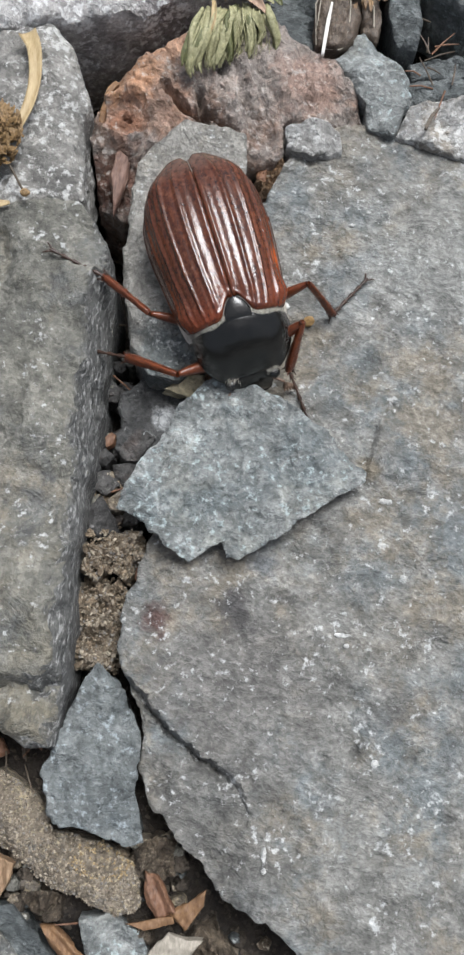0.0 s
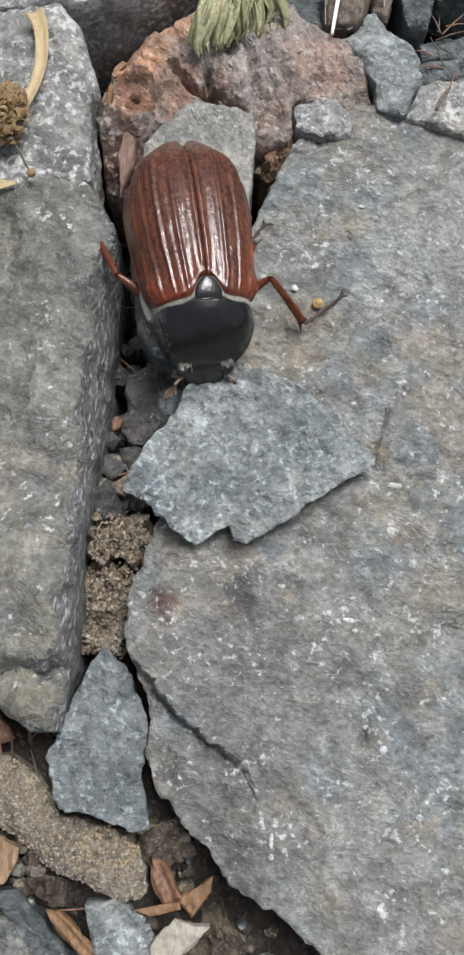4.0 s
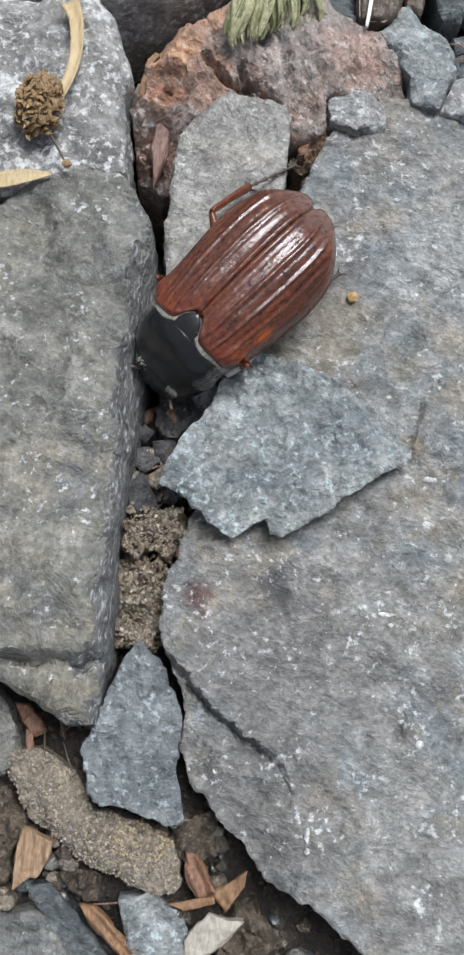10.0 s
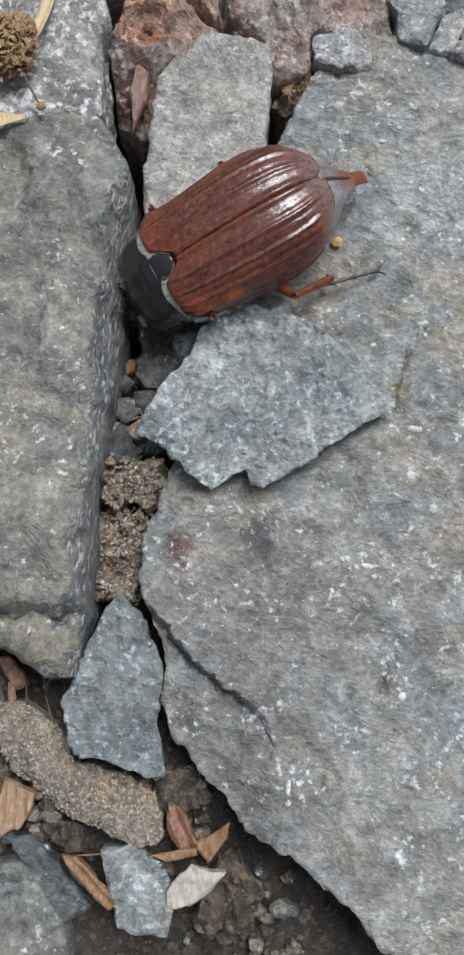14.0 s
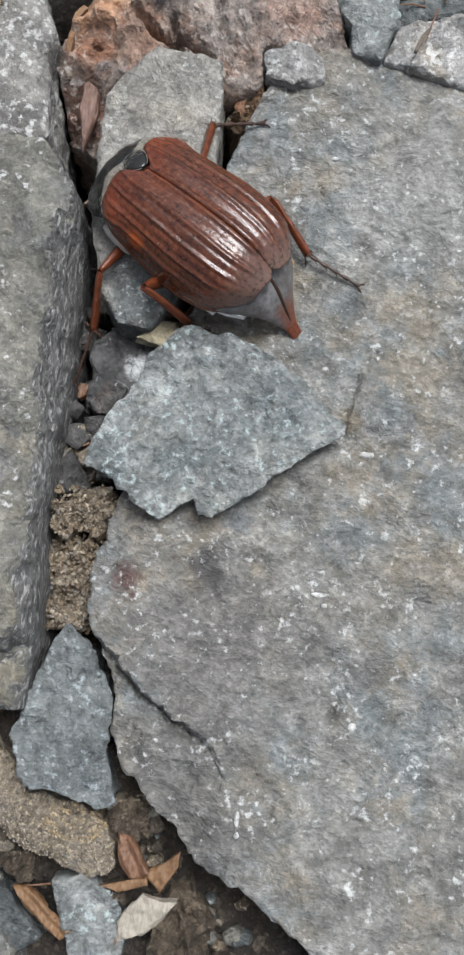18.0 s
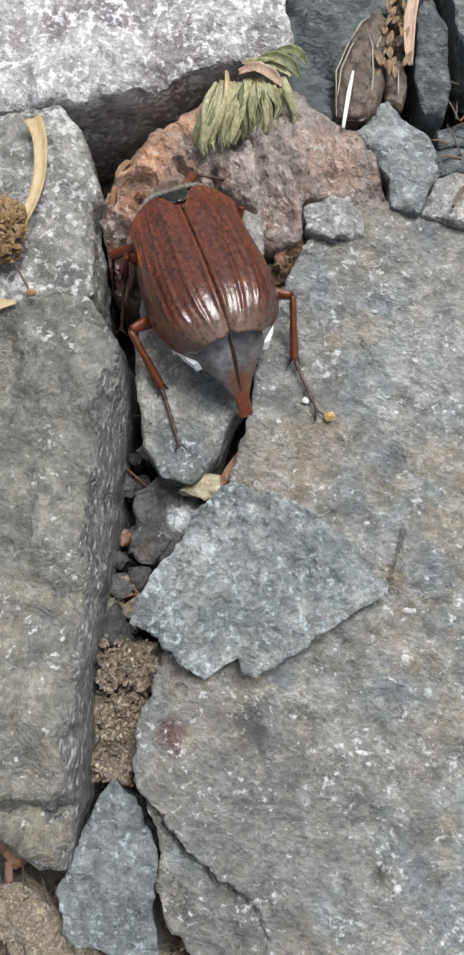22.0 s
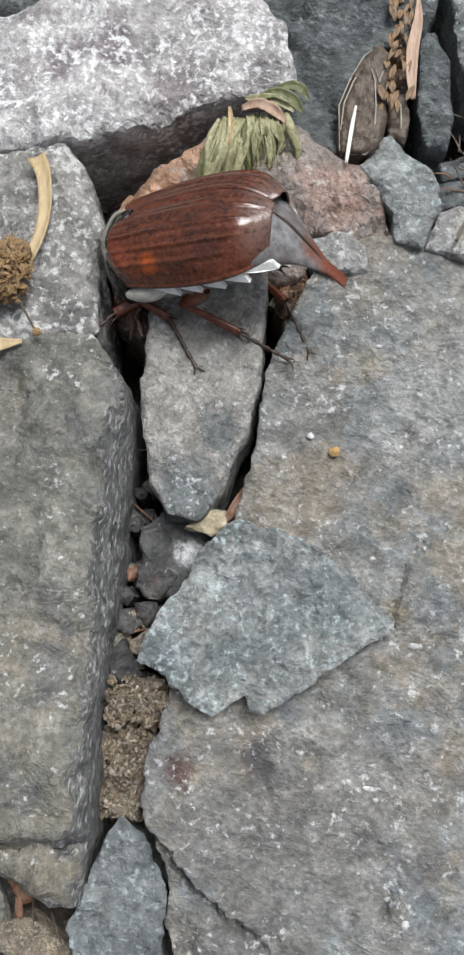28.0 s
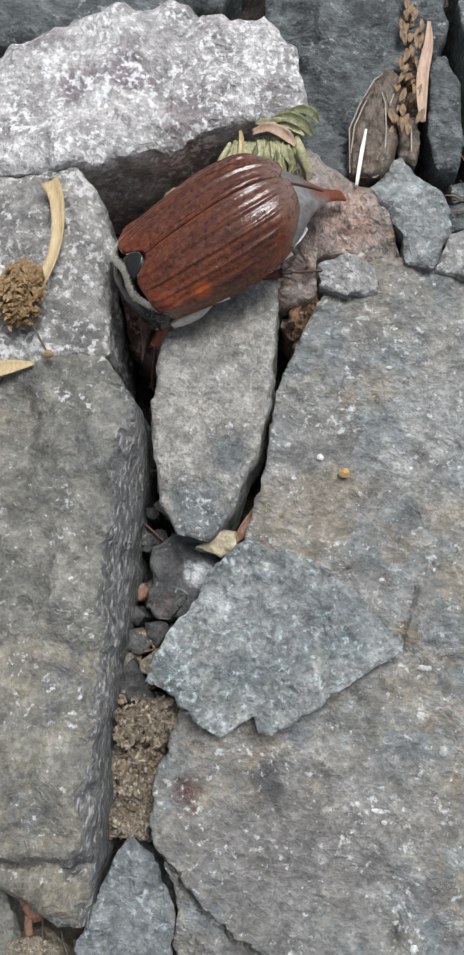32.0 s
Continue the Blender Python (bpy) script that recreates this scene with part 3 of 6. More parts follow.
# ---- the large stones ----
def slab_relief(x, y):
    # the flake broken away along a diagonal crack at the slab's lower corner
    line = np.interp(x, [-16, -12.8, -9.7, -6.8, -4.4, -3.2, -1.0], [-2.5, -5.4, -8.1, -10.3, -11.2, -12.6, -15.5])
    jag = 0.5 * fbm(x / 1.6, y / 1.6, 0, 4, 0.6, 8)
    below = np.clip((line - y + jag) / 0.3, 0, 1)
    fade = np.clip((-1.5 - x) / 4.0, 0, 1) * np.clip((y + 30 + x) / 6, 0.25, 1)
    z = -(0.9 + 0.1 * np.clip(line - y, 0, 12)) * below * fade - 1.1 * np.exp(-(((line - y + jag) - 0.45) / 0.3) ** 2) * fade + 0.25 * np.exp(-(((line - y + jag) + 0.4) / 0.6) ** 2) * fade
    # a small upright ledge
    d = x - (5.7 + 0.4 * np.sin(y * 0.7))
    z = z + 0.9 * np.clip(d / 0.3, 0, 1) * np.clip((21.5 - y) / 1.5, 0, 1) * np.clip((y - 14.5) / 2, 0, 1) * np.clip((12 - x) / 5, 0, 1)
    # shallow cleavage steps
    z = z + 0.35 * np.tanh(4 * fbm(x / 10, y / 15, 2, 3, 0.5, 21)) * 0.5
    return z


SLAB = [(-4.2, 48.9), (-4.6, 46.2), (-6.0, 42.5), (-7.5, 39.0), (-7.8, 35.1), (-8.1, 31.4), (-8.3, 27.9), (-9.2, 23.7), (-11.0, 20.0), (-12.4, 12), (-13.5, 5.6), (-14.8, 2.2), (-14.8, -1.5), (-13.3, -5.0), (-12.0, -7.9), (-11.2, -14.0), (-8.6, -16.8), (-5.5, -19.3), (-3.2, -21.9), (0.9, -23.8), (4.9, -26.4), (14, -33), (32, -30), (38, 10), (30, 44), (17, 47.0), (13.4, 48.2), (10.4, 49.4), (6.7, 52.0), (3.1, 51.6), (0.3, 50.6)]
slab = stone("stone_slab", SLAB, 0.0, 11, slab_m, "broad flat grey schist slab with a flaked corner", "stone slab", spread=-0.9, edge=0.35, rough=0.3, relief=slab_relief, res=0.29, seed=2, centre=(10, 12), lump=11, wob=0.55, face=6, lift=0.16, slope=0.05, grain=0.2)
for x, y, w, h in ((0.1, 0.3, 0.42, 0.3), (-1.3, 0.5, 0.25, 0.2), (4.5, 1.1, 1.2, 0.28), (5.0, 0.2, 0.3, 0.25), (-0.5, -17.8, 0.3, 0.7), (-0.4, -19.0, 0.35, 0.45), (8.2, -9.5, 0.5, 0.3), (-3.3, 31.2, 0.5, 0.45), (7.4, 13.4, 0.9, 0.4), (9.8, 22.5, 0.5, 0.3), (2.2, 40.2, 0.6, 0.3)):
    ring = [(x + 0.75 * w * math.cos(a) * random.uniform(0.7, 1.1), y + 0.75 * h * math.sin(a) * random.uniform(0.7, 1.1)) for a in np.linspace(0, 6.28, 9, endpoint=False)]
    zt = 0.3 + float(slab_relief(np.array([x]), np.array([y]))[0])
    o = stone("mineral_speck", ring, zt, 0.7, quartz_m, edge=0.2, rough=0.05, res=0.12, seed=3, wob=0.08, face=0.6, lift=0.04, parent=None, label="", category="")
    for key in ("label", "category", "group", "kind"):
        if key in o:
            del o[key]
    m = o.matrix_basis.copy()
    o.parent = slab
    o.matrix_basis = slab.matrix_basis.inverted() @ m


def left_relief(x, y):
    streak = 0.8 * fbm((x + 0.1 * y) / 0.8, y / 4, 0, 4, 0.6, 61)
    side = np.clip((x - (-21.6 + 0.04 * (27 - y) + 0.45 * fbm(x / 4, y / 4, 3, 3, 0.5, 12))) / 2.4, 0, 1)
    # a rounded lower bulge, set off by a thin crevice
    low = -5.6 + 0.5 * fbm(x / 4, y / 4, 0, 4, 0.55, 6) + 0.06 * (x + 24) + 0.5 * fbm(x / 1.3, y / 1.3, 2, 3, 0.6, 9) - y
    lip = 1.9 * np.clip((low + 0.8) / 1.3, 0, 1) ** 2 + 0.1 * np.clip(low - 1.5, 0, 6) ** 1.7 + 0.9 * np.exp(-(((low - 0.75) / 0.4) ** 2))
    return -5.0 * side**1.7 - lip * (1 - 0.7 * side) + streak * np.clip(2.5 * side, 0, 1)


LEFT = [(-48, 31), (-38.7, 33.2), (-33.9, 33.8), (-31.1, 36.4), (-24.6, 37.9), (-23.0, 37.2), (-21.0, 35.0), (-19.6, 32.0), (-19.4, 29.2), (-19.4, 23.9), (-19.4, 13.9), (-19.4, 5.9), (-18.9, -1.7), (-18.7, -5.9), (-19.2, -10.8), (-21.4, -11.2), (-26.8, -8.6), (-34, -6), (-50, -2)]
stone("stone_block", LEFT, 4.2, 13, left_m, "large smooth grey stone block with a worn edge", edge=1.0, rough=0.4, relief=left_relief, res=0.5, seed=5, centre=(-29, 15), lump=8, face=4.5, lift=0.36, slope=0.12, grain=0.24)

LEFTUP = [(-52, 56), (-38.7, 54.6), (-34.2, 55.0), (-28.7, 56.1), (-26.6, 53.6), (-24.1, 49.0), (-24.0, 43.7), (-23.2, 38.1), (-28.3, 36.6), (-31.2, 34.9), (-38, 33.6), (-52, 36)]
stone("speckled_stone", LEFTUP, 4.6, 15, speckled_m, "rough speckled grey stone with a dry leaf on it", edge=1.4, rough=0.6, res=0.5, seed=7, tilt=(-0.02, 0.03), lump=7, face=4, lift=0.35, slope=0.14)

WHITE = [(-58, 62), (-39.1, 66.2), (-35.9, 68.4), (-32.7, 70.3), (-27.7, 72.3), (-19.2, 73.6), (-12.2, 72.4), (-9.2, 69.0), (-7.9, 64.6), (-9.1, 63.0), (-12.2, 62.3), (-14.8, 61.6), (-17.4, 60.4), (-20.0, 58.6), (-22.3, 57.5), (-26.3, 56.6), (-29.8, 55.4), (-33.1, 54.6), (-58, 53)]
stone("white_stone", WHITE, 5.4, 15, white_m, "large whitish granite stone with dark blotches", edge=2.6, rough=0.8, res=0.42, seed=11, centre=(-24, 63), lump=9, face=5, lift=0.25, slope=0.1)

DARKTOP = [(-12.6, 90), (4.6, 90), (4.8, 74.5), (4.2, 71.5), (-0.6, 69.4), (-3.0, 63.1), (-3.0, 58.4), (-6.9, 60.0), (-9.4, 64.9), (-13, 74)]
stone("dark_stone", DARKTOP, 1.0, 11, dark_m, "dark blue-grey stone standing behind the white one", edge=1.2, rough=0.8, res=0.5, seed=13, centre=(-4, 74), tilt=(0.12, 0.05), face=4, lift=0.4, slope=0.2)

BACK = [(-58, 73), (-44, 72), (-34, 74.5), (-26, 77), (-18, 78), (-15, 92), (-58, 94)]
stone("dark_stone", BACK, -3.0, 9, dark_m, "dark grey stone in the shade behind the white one", edge=1.2, rough=0.8, res=0.8, seed=14, face=5, lift=0.4, slope=0.15)


def brown_relief(x, y):
    d = np.hypot((x + 20.8) / 1.05, y - 49.2)
    hole = np.hypot(x + 20.8, y - 49.3)
    pit = -1.1 * np.clip((2.35 - d + 0.3 * fbm(x, y, 0, 3, 0.5, 35)) / 0.6, 0, 1) - 0.35 * np.clip((49.2 - y) / 2.4, -1, 1) * (d < 2.3) + 0.5 * np.exp(-(((d - 2.7) / 0.35) ** 2)) - 2.6 * np.exp(-((hole / 0.34) ** 2))
    dome = 2.2 * np.exp(-(((x + 9) / 9) ** 2 + ((y - 56) / 5.5) ** 2))
    wrink = 0.65 * fbm(x / 1.3 + y / 3, (y - x * 0.4) / 3.0, 0, 4, 0.6, 31) + 0.35 * np.abs(fbm(x / 0.7, y / 0.9, 4, 4, 0.6, 37))
    crack = 0.0
    for x0, y0, x1, y1 in ((-17.5, 53, -11.5, 47.2), (-16.2, 51.2, -10.0, 48.6), (-14.0, 52.5, -12.8, 46.8)):
        t = np.clip(((x - x0) * (x1 - x0) + (y - y0) * (y1 - y0)) / ((x1 - x0) ** 2 + (y1 - y0) ** 2), 0, 1)
        dd = np.hypot(x - x0 - t * (x1 - x0), y - y0 - t * (y1 - y0)) + 0.2 * fbm(x / 1.2, y / 1.2, 0, 3, 0.6, 33)
        crack = crack - 2.4 * np.exp(-((dd / 0.26) ** 2))
    fall = -4.5 * np.clip((46.3 - y) / 4.0, 0, 1)
    return pit + dome + wrink + crack + fall - 1.6 * np.clip((x + 4) / 5, 0, 1) * np.clip((55 - y) / 3, 0, 1)


BROWN = [(-22.6, 51.8), (-21.5, 54.9), (-16.4, 59.0), (-12.3, 61.1), (-7.1, 60.6), (-2.9, 58.8), (-0.5, 57.2), (2.1, 53.1), (3.2, 50.6), (0.6, 50.0), (-2.8, 51.0), (-5.2, 50.2), (-5.3, 47.0), (-6.6, 46.0), (-8.6, 45.4), (-14.9, 45.2), (-18.1, 42.2), (-20.5, 40.2), (-22.9, 41.6), (-24.2, 46.9)]
stone("brown_stone", BROWN, 0.4, 11, brown_m, "reddish-brown weathered stone with a round hollow", edge=1.2, rough=0.5, relief=brown_relief, res=0.27, seed=17, lump=6, centre=(-12, 51.5), face=3, lift=0.25, slope=0.14)

SLOT = [(-18.9, 43.5), (-15.0, 48.5), (-8.8, 48.0), (-8.4, 44.5), (-8.4, 36.0), (-9.3, 30.2), (-10.4, 25.6), (-12.3, 22.7), (-15.3, 22.7), (-17.3, 25.5), (-19.1, 33.8)]
stone("slot_stone", SLOT, 1.6, 8, pale_m, "long pale grey stone wedged in the gap", edge=0.6, rough=0.3, res=0.4, seed=19, tilt=(0, 0.03), lump=6, face=4, lift=0.15, slope=0.07)

WEDGE = [(-16.4, 9.7), (-15.0, 13.8), (-13.6, 16.0), (-10.9, 20.5), (-8.5, 22.7), (-4.7, 22.2), (-1.9, 20.9), (0.9, 19.0), (4.8, 15.4), (4.9, 14.4), (1.0, 11.5), (-2.9, 8.3), (-5.3, 6.3), (-6.3, 6.2), (-6.9, 7.4), (-9.4, 5.8), (-11.5, 6.4), (-13.9, 8.7)]
stone("flat_chip", WEDGE, 2.7, 2.2, blue_m, "flat blue-grey stone chip lying on the slab", spread=-2.4, edge=0.2, rough=0.3, res=0.24, seed=23, lump=5, wob=0.5, face=2.6, lift=0.17, slope=0.13, grain=0.3)

LOWW = [(-16.5, -3.4), (-14.3, -5.0), (-12.6, -7.9), (-11.9, -10.9), (-11.8, -13.9), (-10.7, -18.0), (-12.4, -18.7), (-15.9, -17.6), (-18.6, -17.2), (-20.3, -13.4), (-19.5, -10.8), (-18.1, -6.5)]
stone("pointed_stone", LOWW, -1.6, 5.5, slate_m, "pointed blue-grey stone below the gap", spread=-0.9, edge=0.25, rough=0.35, res=0.26, seed=29, tilt=(0.02, 0.05), lump=5, wob=0.5, face=2.8, lift=0.22, slope=0.15, grain=0.28)

PEB = [(-26.9, -14.3), (-24.3, -13.5), (-20.8, -15.1), (-18.8, -18.0), (-13.9, -18.9), (-10.7, -20.6), (-10.6, -23.5), (-12.6, -24.5), (-18.0, -22.9), (-23.9, -19.6), (-26.2, -16.8)]
pebble = stone("long_pebble", PEB, -4.0, 4.5, tan_m, "long rough tan pebble on the soil", edge=1.8, rough=0.4, res=0.34, seed=37, lump=4, grain=0.3, face=2.2, lift=0.2, slope=0.12)


def sand(name, shades):
    """Loose sand: every grain of one of the shades, dull."""
    k = Mat(name, 0.7, specular=0.4)
    geo = k.nt.nodes.new("ShaderNodeNewGeometry")
    n = k.nt.nodes.new("ShaderNodeValToRGB")
    n.color_ramp.interpolation = "CONSTANT"
    while len(n.color_ramp.elements) < len(shades):
        n.color_ramp.elements.new(0.5)
    for i, (e, c) in enumerate(zip(n.color_ramp.elements, shades)):
        e.position = i / len(shades)
        e.color = (*c, 1)
    k.link(geo.outputs["Random Per Island"], n.inputs["Fac"])
    k.colour(k.mix(1.0, n.outputs["Color"], k.ramp(k.noise(2600, 3, 0.6), [(0.3, 0.75), (0.7, 1.25)]), "MULTIPLY"))
    return k.m


def crust(ob, count, size, material, seed, where=None):
    """Grains that cling to the upper faces of a stone or clod."""
    rng = np.random.RandomState(seed)
    me = ob.data
    faces = [(f.center / MM, f.area) for f in me.polygons if f.normal.z > 0.25 and len(f.vertices) == 3]
    if where:
        o = ob.location / MM
        faces = [q for q in faces if where(q[0].x + o.x, q[0].y + o.y)]
    w = np.array([a for _, a in faces])
    lots = []
    for i in rng.choice(len(faces), count, p=w / w.sum()):
        c = faces[i][0]
        lots.append(grit(c.x + rng.uniform(-0.15, 0.15), c.y + rng.uniform(-0.15, 0.15), c.z + 0.02, rng.uniform(*size), rng))
    grains = mesh_object("sand", *join(*lots), material, smooth=False, parent=ob)
    tagged(grains, kind="stuff")


sand_m = sand("tan_sand", ((0.12, 0.096, 0.07), (0.17, 0.14, 0.104), (0.21, 0.178, 0.135), (0.17, 0.156, 0.138), (0.29, 0.25, 0.19), (0.14, 0.115, 0.085)))
gold_m = sand("golden_sand", ((0.23, 0.165, 0.085), (0.31, 0.23, 0.12), (0.19, 0.14, 0.08), (0.34, 0.28, 0.18)))
crust(pebble, 2600, (0.07, 0.17), sand_m, 5)
crust(pebble, 420, (0.08, 0.17), gold_m, 6, lambda x, y: (x + 14.2) ** 2 / 9 + (y + 20.2) ** 2 / 2.2 < 1)

def small(seed, outline, top, thick, material, label):
    stone("small_stone", outline, top, thick, material, label, edge=0.4, rough=0.4, res=0.3, seed=seed, lump=3.5, group="small stones round the slab", face=2.4, lift=0.25, slope=0.18, wob=0.35)


small(41, [(-15.6, -25.1), (-13.1, -24.3), (-10.0, -25.9), (-8.8, -29.1), (-9.0, -31.6), (-13.2, -31.1)], -4.6, 4.5, blue_m, "small blue-grey stone on the soil")
small(44, [(-23.4, -25.2), (-21.6, -24.5), (-18.6, -27.1), (-15.9, -30.0), (-18, -32), (-20.7, -29.7)], -5.2, 4.5, dark_m, "small dark grey stone on the soil")
small(47, [(-26.0, -28.1), (-22.1, -26.8), (-18.6, -30.6), (-17.0, -34.4), (-24.0, -35.2), (-28, -32)], -4.6, 5, left_m, "small rounded grey stone on the soil")
patch_m = rock("dark_stone_with_patch", (0.045, 0.045, 0.045), (0.085, 0.085, 0.083), (0.16, 0.16, 0.155), fleck_at=0.62, blots=((1.5, 0.4, 1.3, (0.5, 0.51, 0.51)), (0.2, -1.6, 0.8, (0.34, 0.35, 0.35))))
small(50, [(-17.9, 21.6), (-16.0, 23.5), (-11.2, 22.1), (-12.1, 16.3), (-15.2, 15.6), (-17.6, 16.4)], -2.8, 6, patch_m, "dark grey stone with a white patch in the gap")
small(53, [(1.6, 61.0), (6.2, 57.3), (6.8, 54.0), (5.4, 50.1), (2.9, 50.6), (2.2, 53.0), (-1.0, 57.3)], 1.4, 8, blue_m, "angular blue-grey stone among others")
small(56, [(5.9, 50.2), (6.8, 54.1), (11.3, 55.1), (17, 56), (22, 48), (17.6, 46.8), (13.8, 48.2), (10.4, 49.2)], 0.5, 8, light_m, "speckled light grey stone at the slab's edge")
small(59, [(6.9, 57.5), (11.4, 58.5), (14, 57.5), (11.5, 55.7), (7.1, 54.7)], -0.8, 7, dark_m, "small dark grey stone")
small(62, [(6.7, 59.8), (11.3, 60.8), (14, 60), (11.4, 58.6), (7.4, 58.0)], -1.0, 7, dark_m, "small dark flat stone")
small(65, [(3.9, 72.0), (5.3, 72.6), (6.8, 69.1), (7.7, 63.4), (7.3, 60.2), (5.3, 60.3), (4.1, 64.4)], 0.6, 8, dark_m, "long narrow dark grey stone")
small(68, [(5.6, 82), (24, 84), (24, 66), (12.2, 64.8), (8.6, 68.0), (6.9, 72.4)], 1.2, 9, blue_m, "blue-grey stone behind the others")
small(71, [(-4.9, 47.3), (-5.1, 49.3), (-3.2, 50.6), (-1.0, 50.4), (0.1, 49.8), (0.3, 47.4), (-2.5, 46.5)], 1.5, 3.4, light_m, "small blue-grey stone on the slab's corner")
small(74, [(13.5, 62), (24, 63), (26, 57), (22, 53), (15, 57.5)], -0.5, 7, speckled_m, "grey stone among others")

# ---- crumbs of earth and small stones in the gap ----
def clod(seed, outline, top, material=clod_m):
    return stone("earth_clod", outline, top, 4, material, "crumbly brown clod of earth in the gap", "earth clod", edge=0.9, rough=0.9, res=0.24, seed=seed, lump=1.5, grain=0.75, face=0.8, lift=0.45, slope=0.4, wob=0.7, group="clods of earth")


crust(clod(3, [(-18.9, 6.6), (-17.4, 7.9), (-14.3, 8.2), (-13.2, 7.0), (-14.4, 5.4), (-15.4, 4.2), (-16.6, 5.2), (-17.7, 3.5), (-19.3, 4.2), (-19.4, 5.4)], -1.1), 420, (0.08, 0.24), sand_m, 7)
crust(clod(8, [(-19.1, 3.9), (-18.2, 2.8), (-17.0, 4.6), (-16.0, 3.6), (-15.0, 4.8), (-15.2, 1.8), (-14.9, -1.0), (-15.9, -3.4), (-18.6, -4.2), (-19.0, -0.7)], -2.9), 600, (0.08, 0.26), sand_m, 8)
clod(12, [(-10.8, -18.4), (-8.3, -17.8), (-7.6, -20.8), (-10.1, -21.4), (-11.4, -20.0)], -4.4, earth_m)
clod(15, [(-6.8, -27.0), (-3.8, -24.5), (-1.5, -27.1), (-1.7, -30), (-6.4, -31)], -5.0, earth_m)
clod(21, [(-20.2, -23.8), (-17.7, -23.8), (-17.6, -25.2), (-19.8, -25.2)], -4.4, earth_m)
clod(25, [(-29.5, -18), (-26.5, -17.5), (-25.0, -20), (-25.4, -25), (-29.5, -26)], -5.6, earth_m)
clod(27, [(-12.8, -25.2), (-10.0, -24.8), (-9.2, -26.6), (-11, -27.4)], -5.2, earth_m)
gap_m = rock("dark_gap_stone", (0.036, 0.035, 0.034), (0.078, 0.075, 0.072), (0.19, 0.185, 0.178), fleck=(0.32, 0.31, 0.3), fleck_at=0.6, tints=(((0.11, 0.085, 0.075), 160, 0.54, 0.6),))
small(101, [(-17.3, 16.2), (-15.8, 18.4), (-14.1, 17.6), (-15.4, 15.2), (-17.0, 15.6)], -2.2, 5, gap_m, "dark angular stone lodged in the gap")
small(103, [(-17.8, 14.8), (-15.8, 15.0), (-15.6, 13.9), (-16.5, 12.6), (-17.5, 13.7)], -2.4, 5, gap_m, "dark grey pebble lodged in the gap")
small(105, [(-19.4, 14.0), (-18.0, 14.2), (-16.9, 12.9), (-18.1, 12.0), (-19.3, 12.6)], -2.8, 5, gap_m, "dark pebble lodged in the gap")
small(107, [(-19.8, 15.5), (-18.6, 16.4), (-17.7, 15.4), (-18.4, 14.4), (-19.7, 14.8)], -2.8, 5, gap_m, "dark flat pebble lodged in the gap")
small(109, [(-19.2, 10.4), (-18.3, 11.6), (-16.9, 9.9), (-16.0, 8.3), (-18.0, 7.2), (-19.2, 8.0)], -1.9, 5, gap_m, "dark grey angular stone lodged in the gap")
small(111, [(-17.7, 11.3), (-16.2, 12.6), (-15.9, 11.2), (-16.8, 10.2), (-17.6, 10.5)], -2.2, 5, tan_m, "tan pebble lodged in the gap")
small(113, [(-28.6, -9.2), (-26.2, -11.8), (-25.7, -14.3), (-27.2, -16.2), (-30, -15), (-31, -10)], -4.4, 5, left_m, "grey stone under the block's lower edge")
small(115, [(-7.4, 46.8), (-6.5, 46.4), (-6.4, 44.6), (-7.2, 44.6)], -1.6, 5, rust_m, "orange-brown crumb beside the pale stone")


def heap(name, label, spots, material, group, count, size, seed, zoff=0.0):
    rng = np.random.RandomState(seed)
    for k in range(count):
        x0, x1, y0, y1, zt = spots[rng.randint(len(spots))]
        r = rng.uniform(*size)
        x, y = rng.uniform(x0, x1), rng.uniform(y0, y1)
        z = zt + rng.uniform(-0.8, 0.5)
        mt = material[rng.randint(len(material))]
        n = rng.randint(5, 8)
        a0 = rng.uniform(0, 6.28)
        ring = [(x + r * math.cos(a0 + 6.283 * j / n) * rng.uniform(0.7, 1.2), y + r * math.sin(a0 + 6.283 * j / n) * rng.uniform(0.6, 1.0)) for j in range(n)]
        stone(name, ring, z, max(1.2, z + 9.5), mt, label, name.replace("_", " "), edge=0.3, rough=0.2, res=0.24, seed=seed + k, lump=1.5, face=1.0, lift=0.15, slope=0.2, wob=0.12, group=group)


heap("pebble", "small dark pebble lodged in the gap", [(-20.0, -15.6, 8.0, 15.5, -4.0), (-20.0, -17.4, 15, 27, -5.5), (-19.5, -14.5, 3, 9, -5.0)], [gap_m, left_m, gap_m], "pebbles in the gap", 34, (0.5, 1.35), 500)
heap("pebble", "small grey-brown pebble on the soil", [(-29, -20, -27, -20, -6.2), (-13, -7, -24, -18, -6.0), (-8, 2, -34, -24, -7.0)], [tan_m, left_m, clod_m, dark_m, grit_m, grit_m], "pebbles on the soil", 120, (0.22, 0.95), 700)
stone("earth_clod", [(-7.7, 43.4), (-7.3, 46.2), (-6.3, 47.9), (-5.1, 47.2), (-4.9, 45.6), (-5.9, 43.9), (-6.8, 42.6)], -0.9, 5, moss_m, "crumbly orange-brown earth between the stones", "earth clod", edge=0.6, rough=0.7, res=0.18, seed=96, lump=0.9, grain=0.7, face=0.7, lift=0.4, slope=0.35, wob=0.5, group="clods of earth")
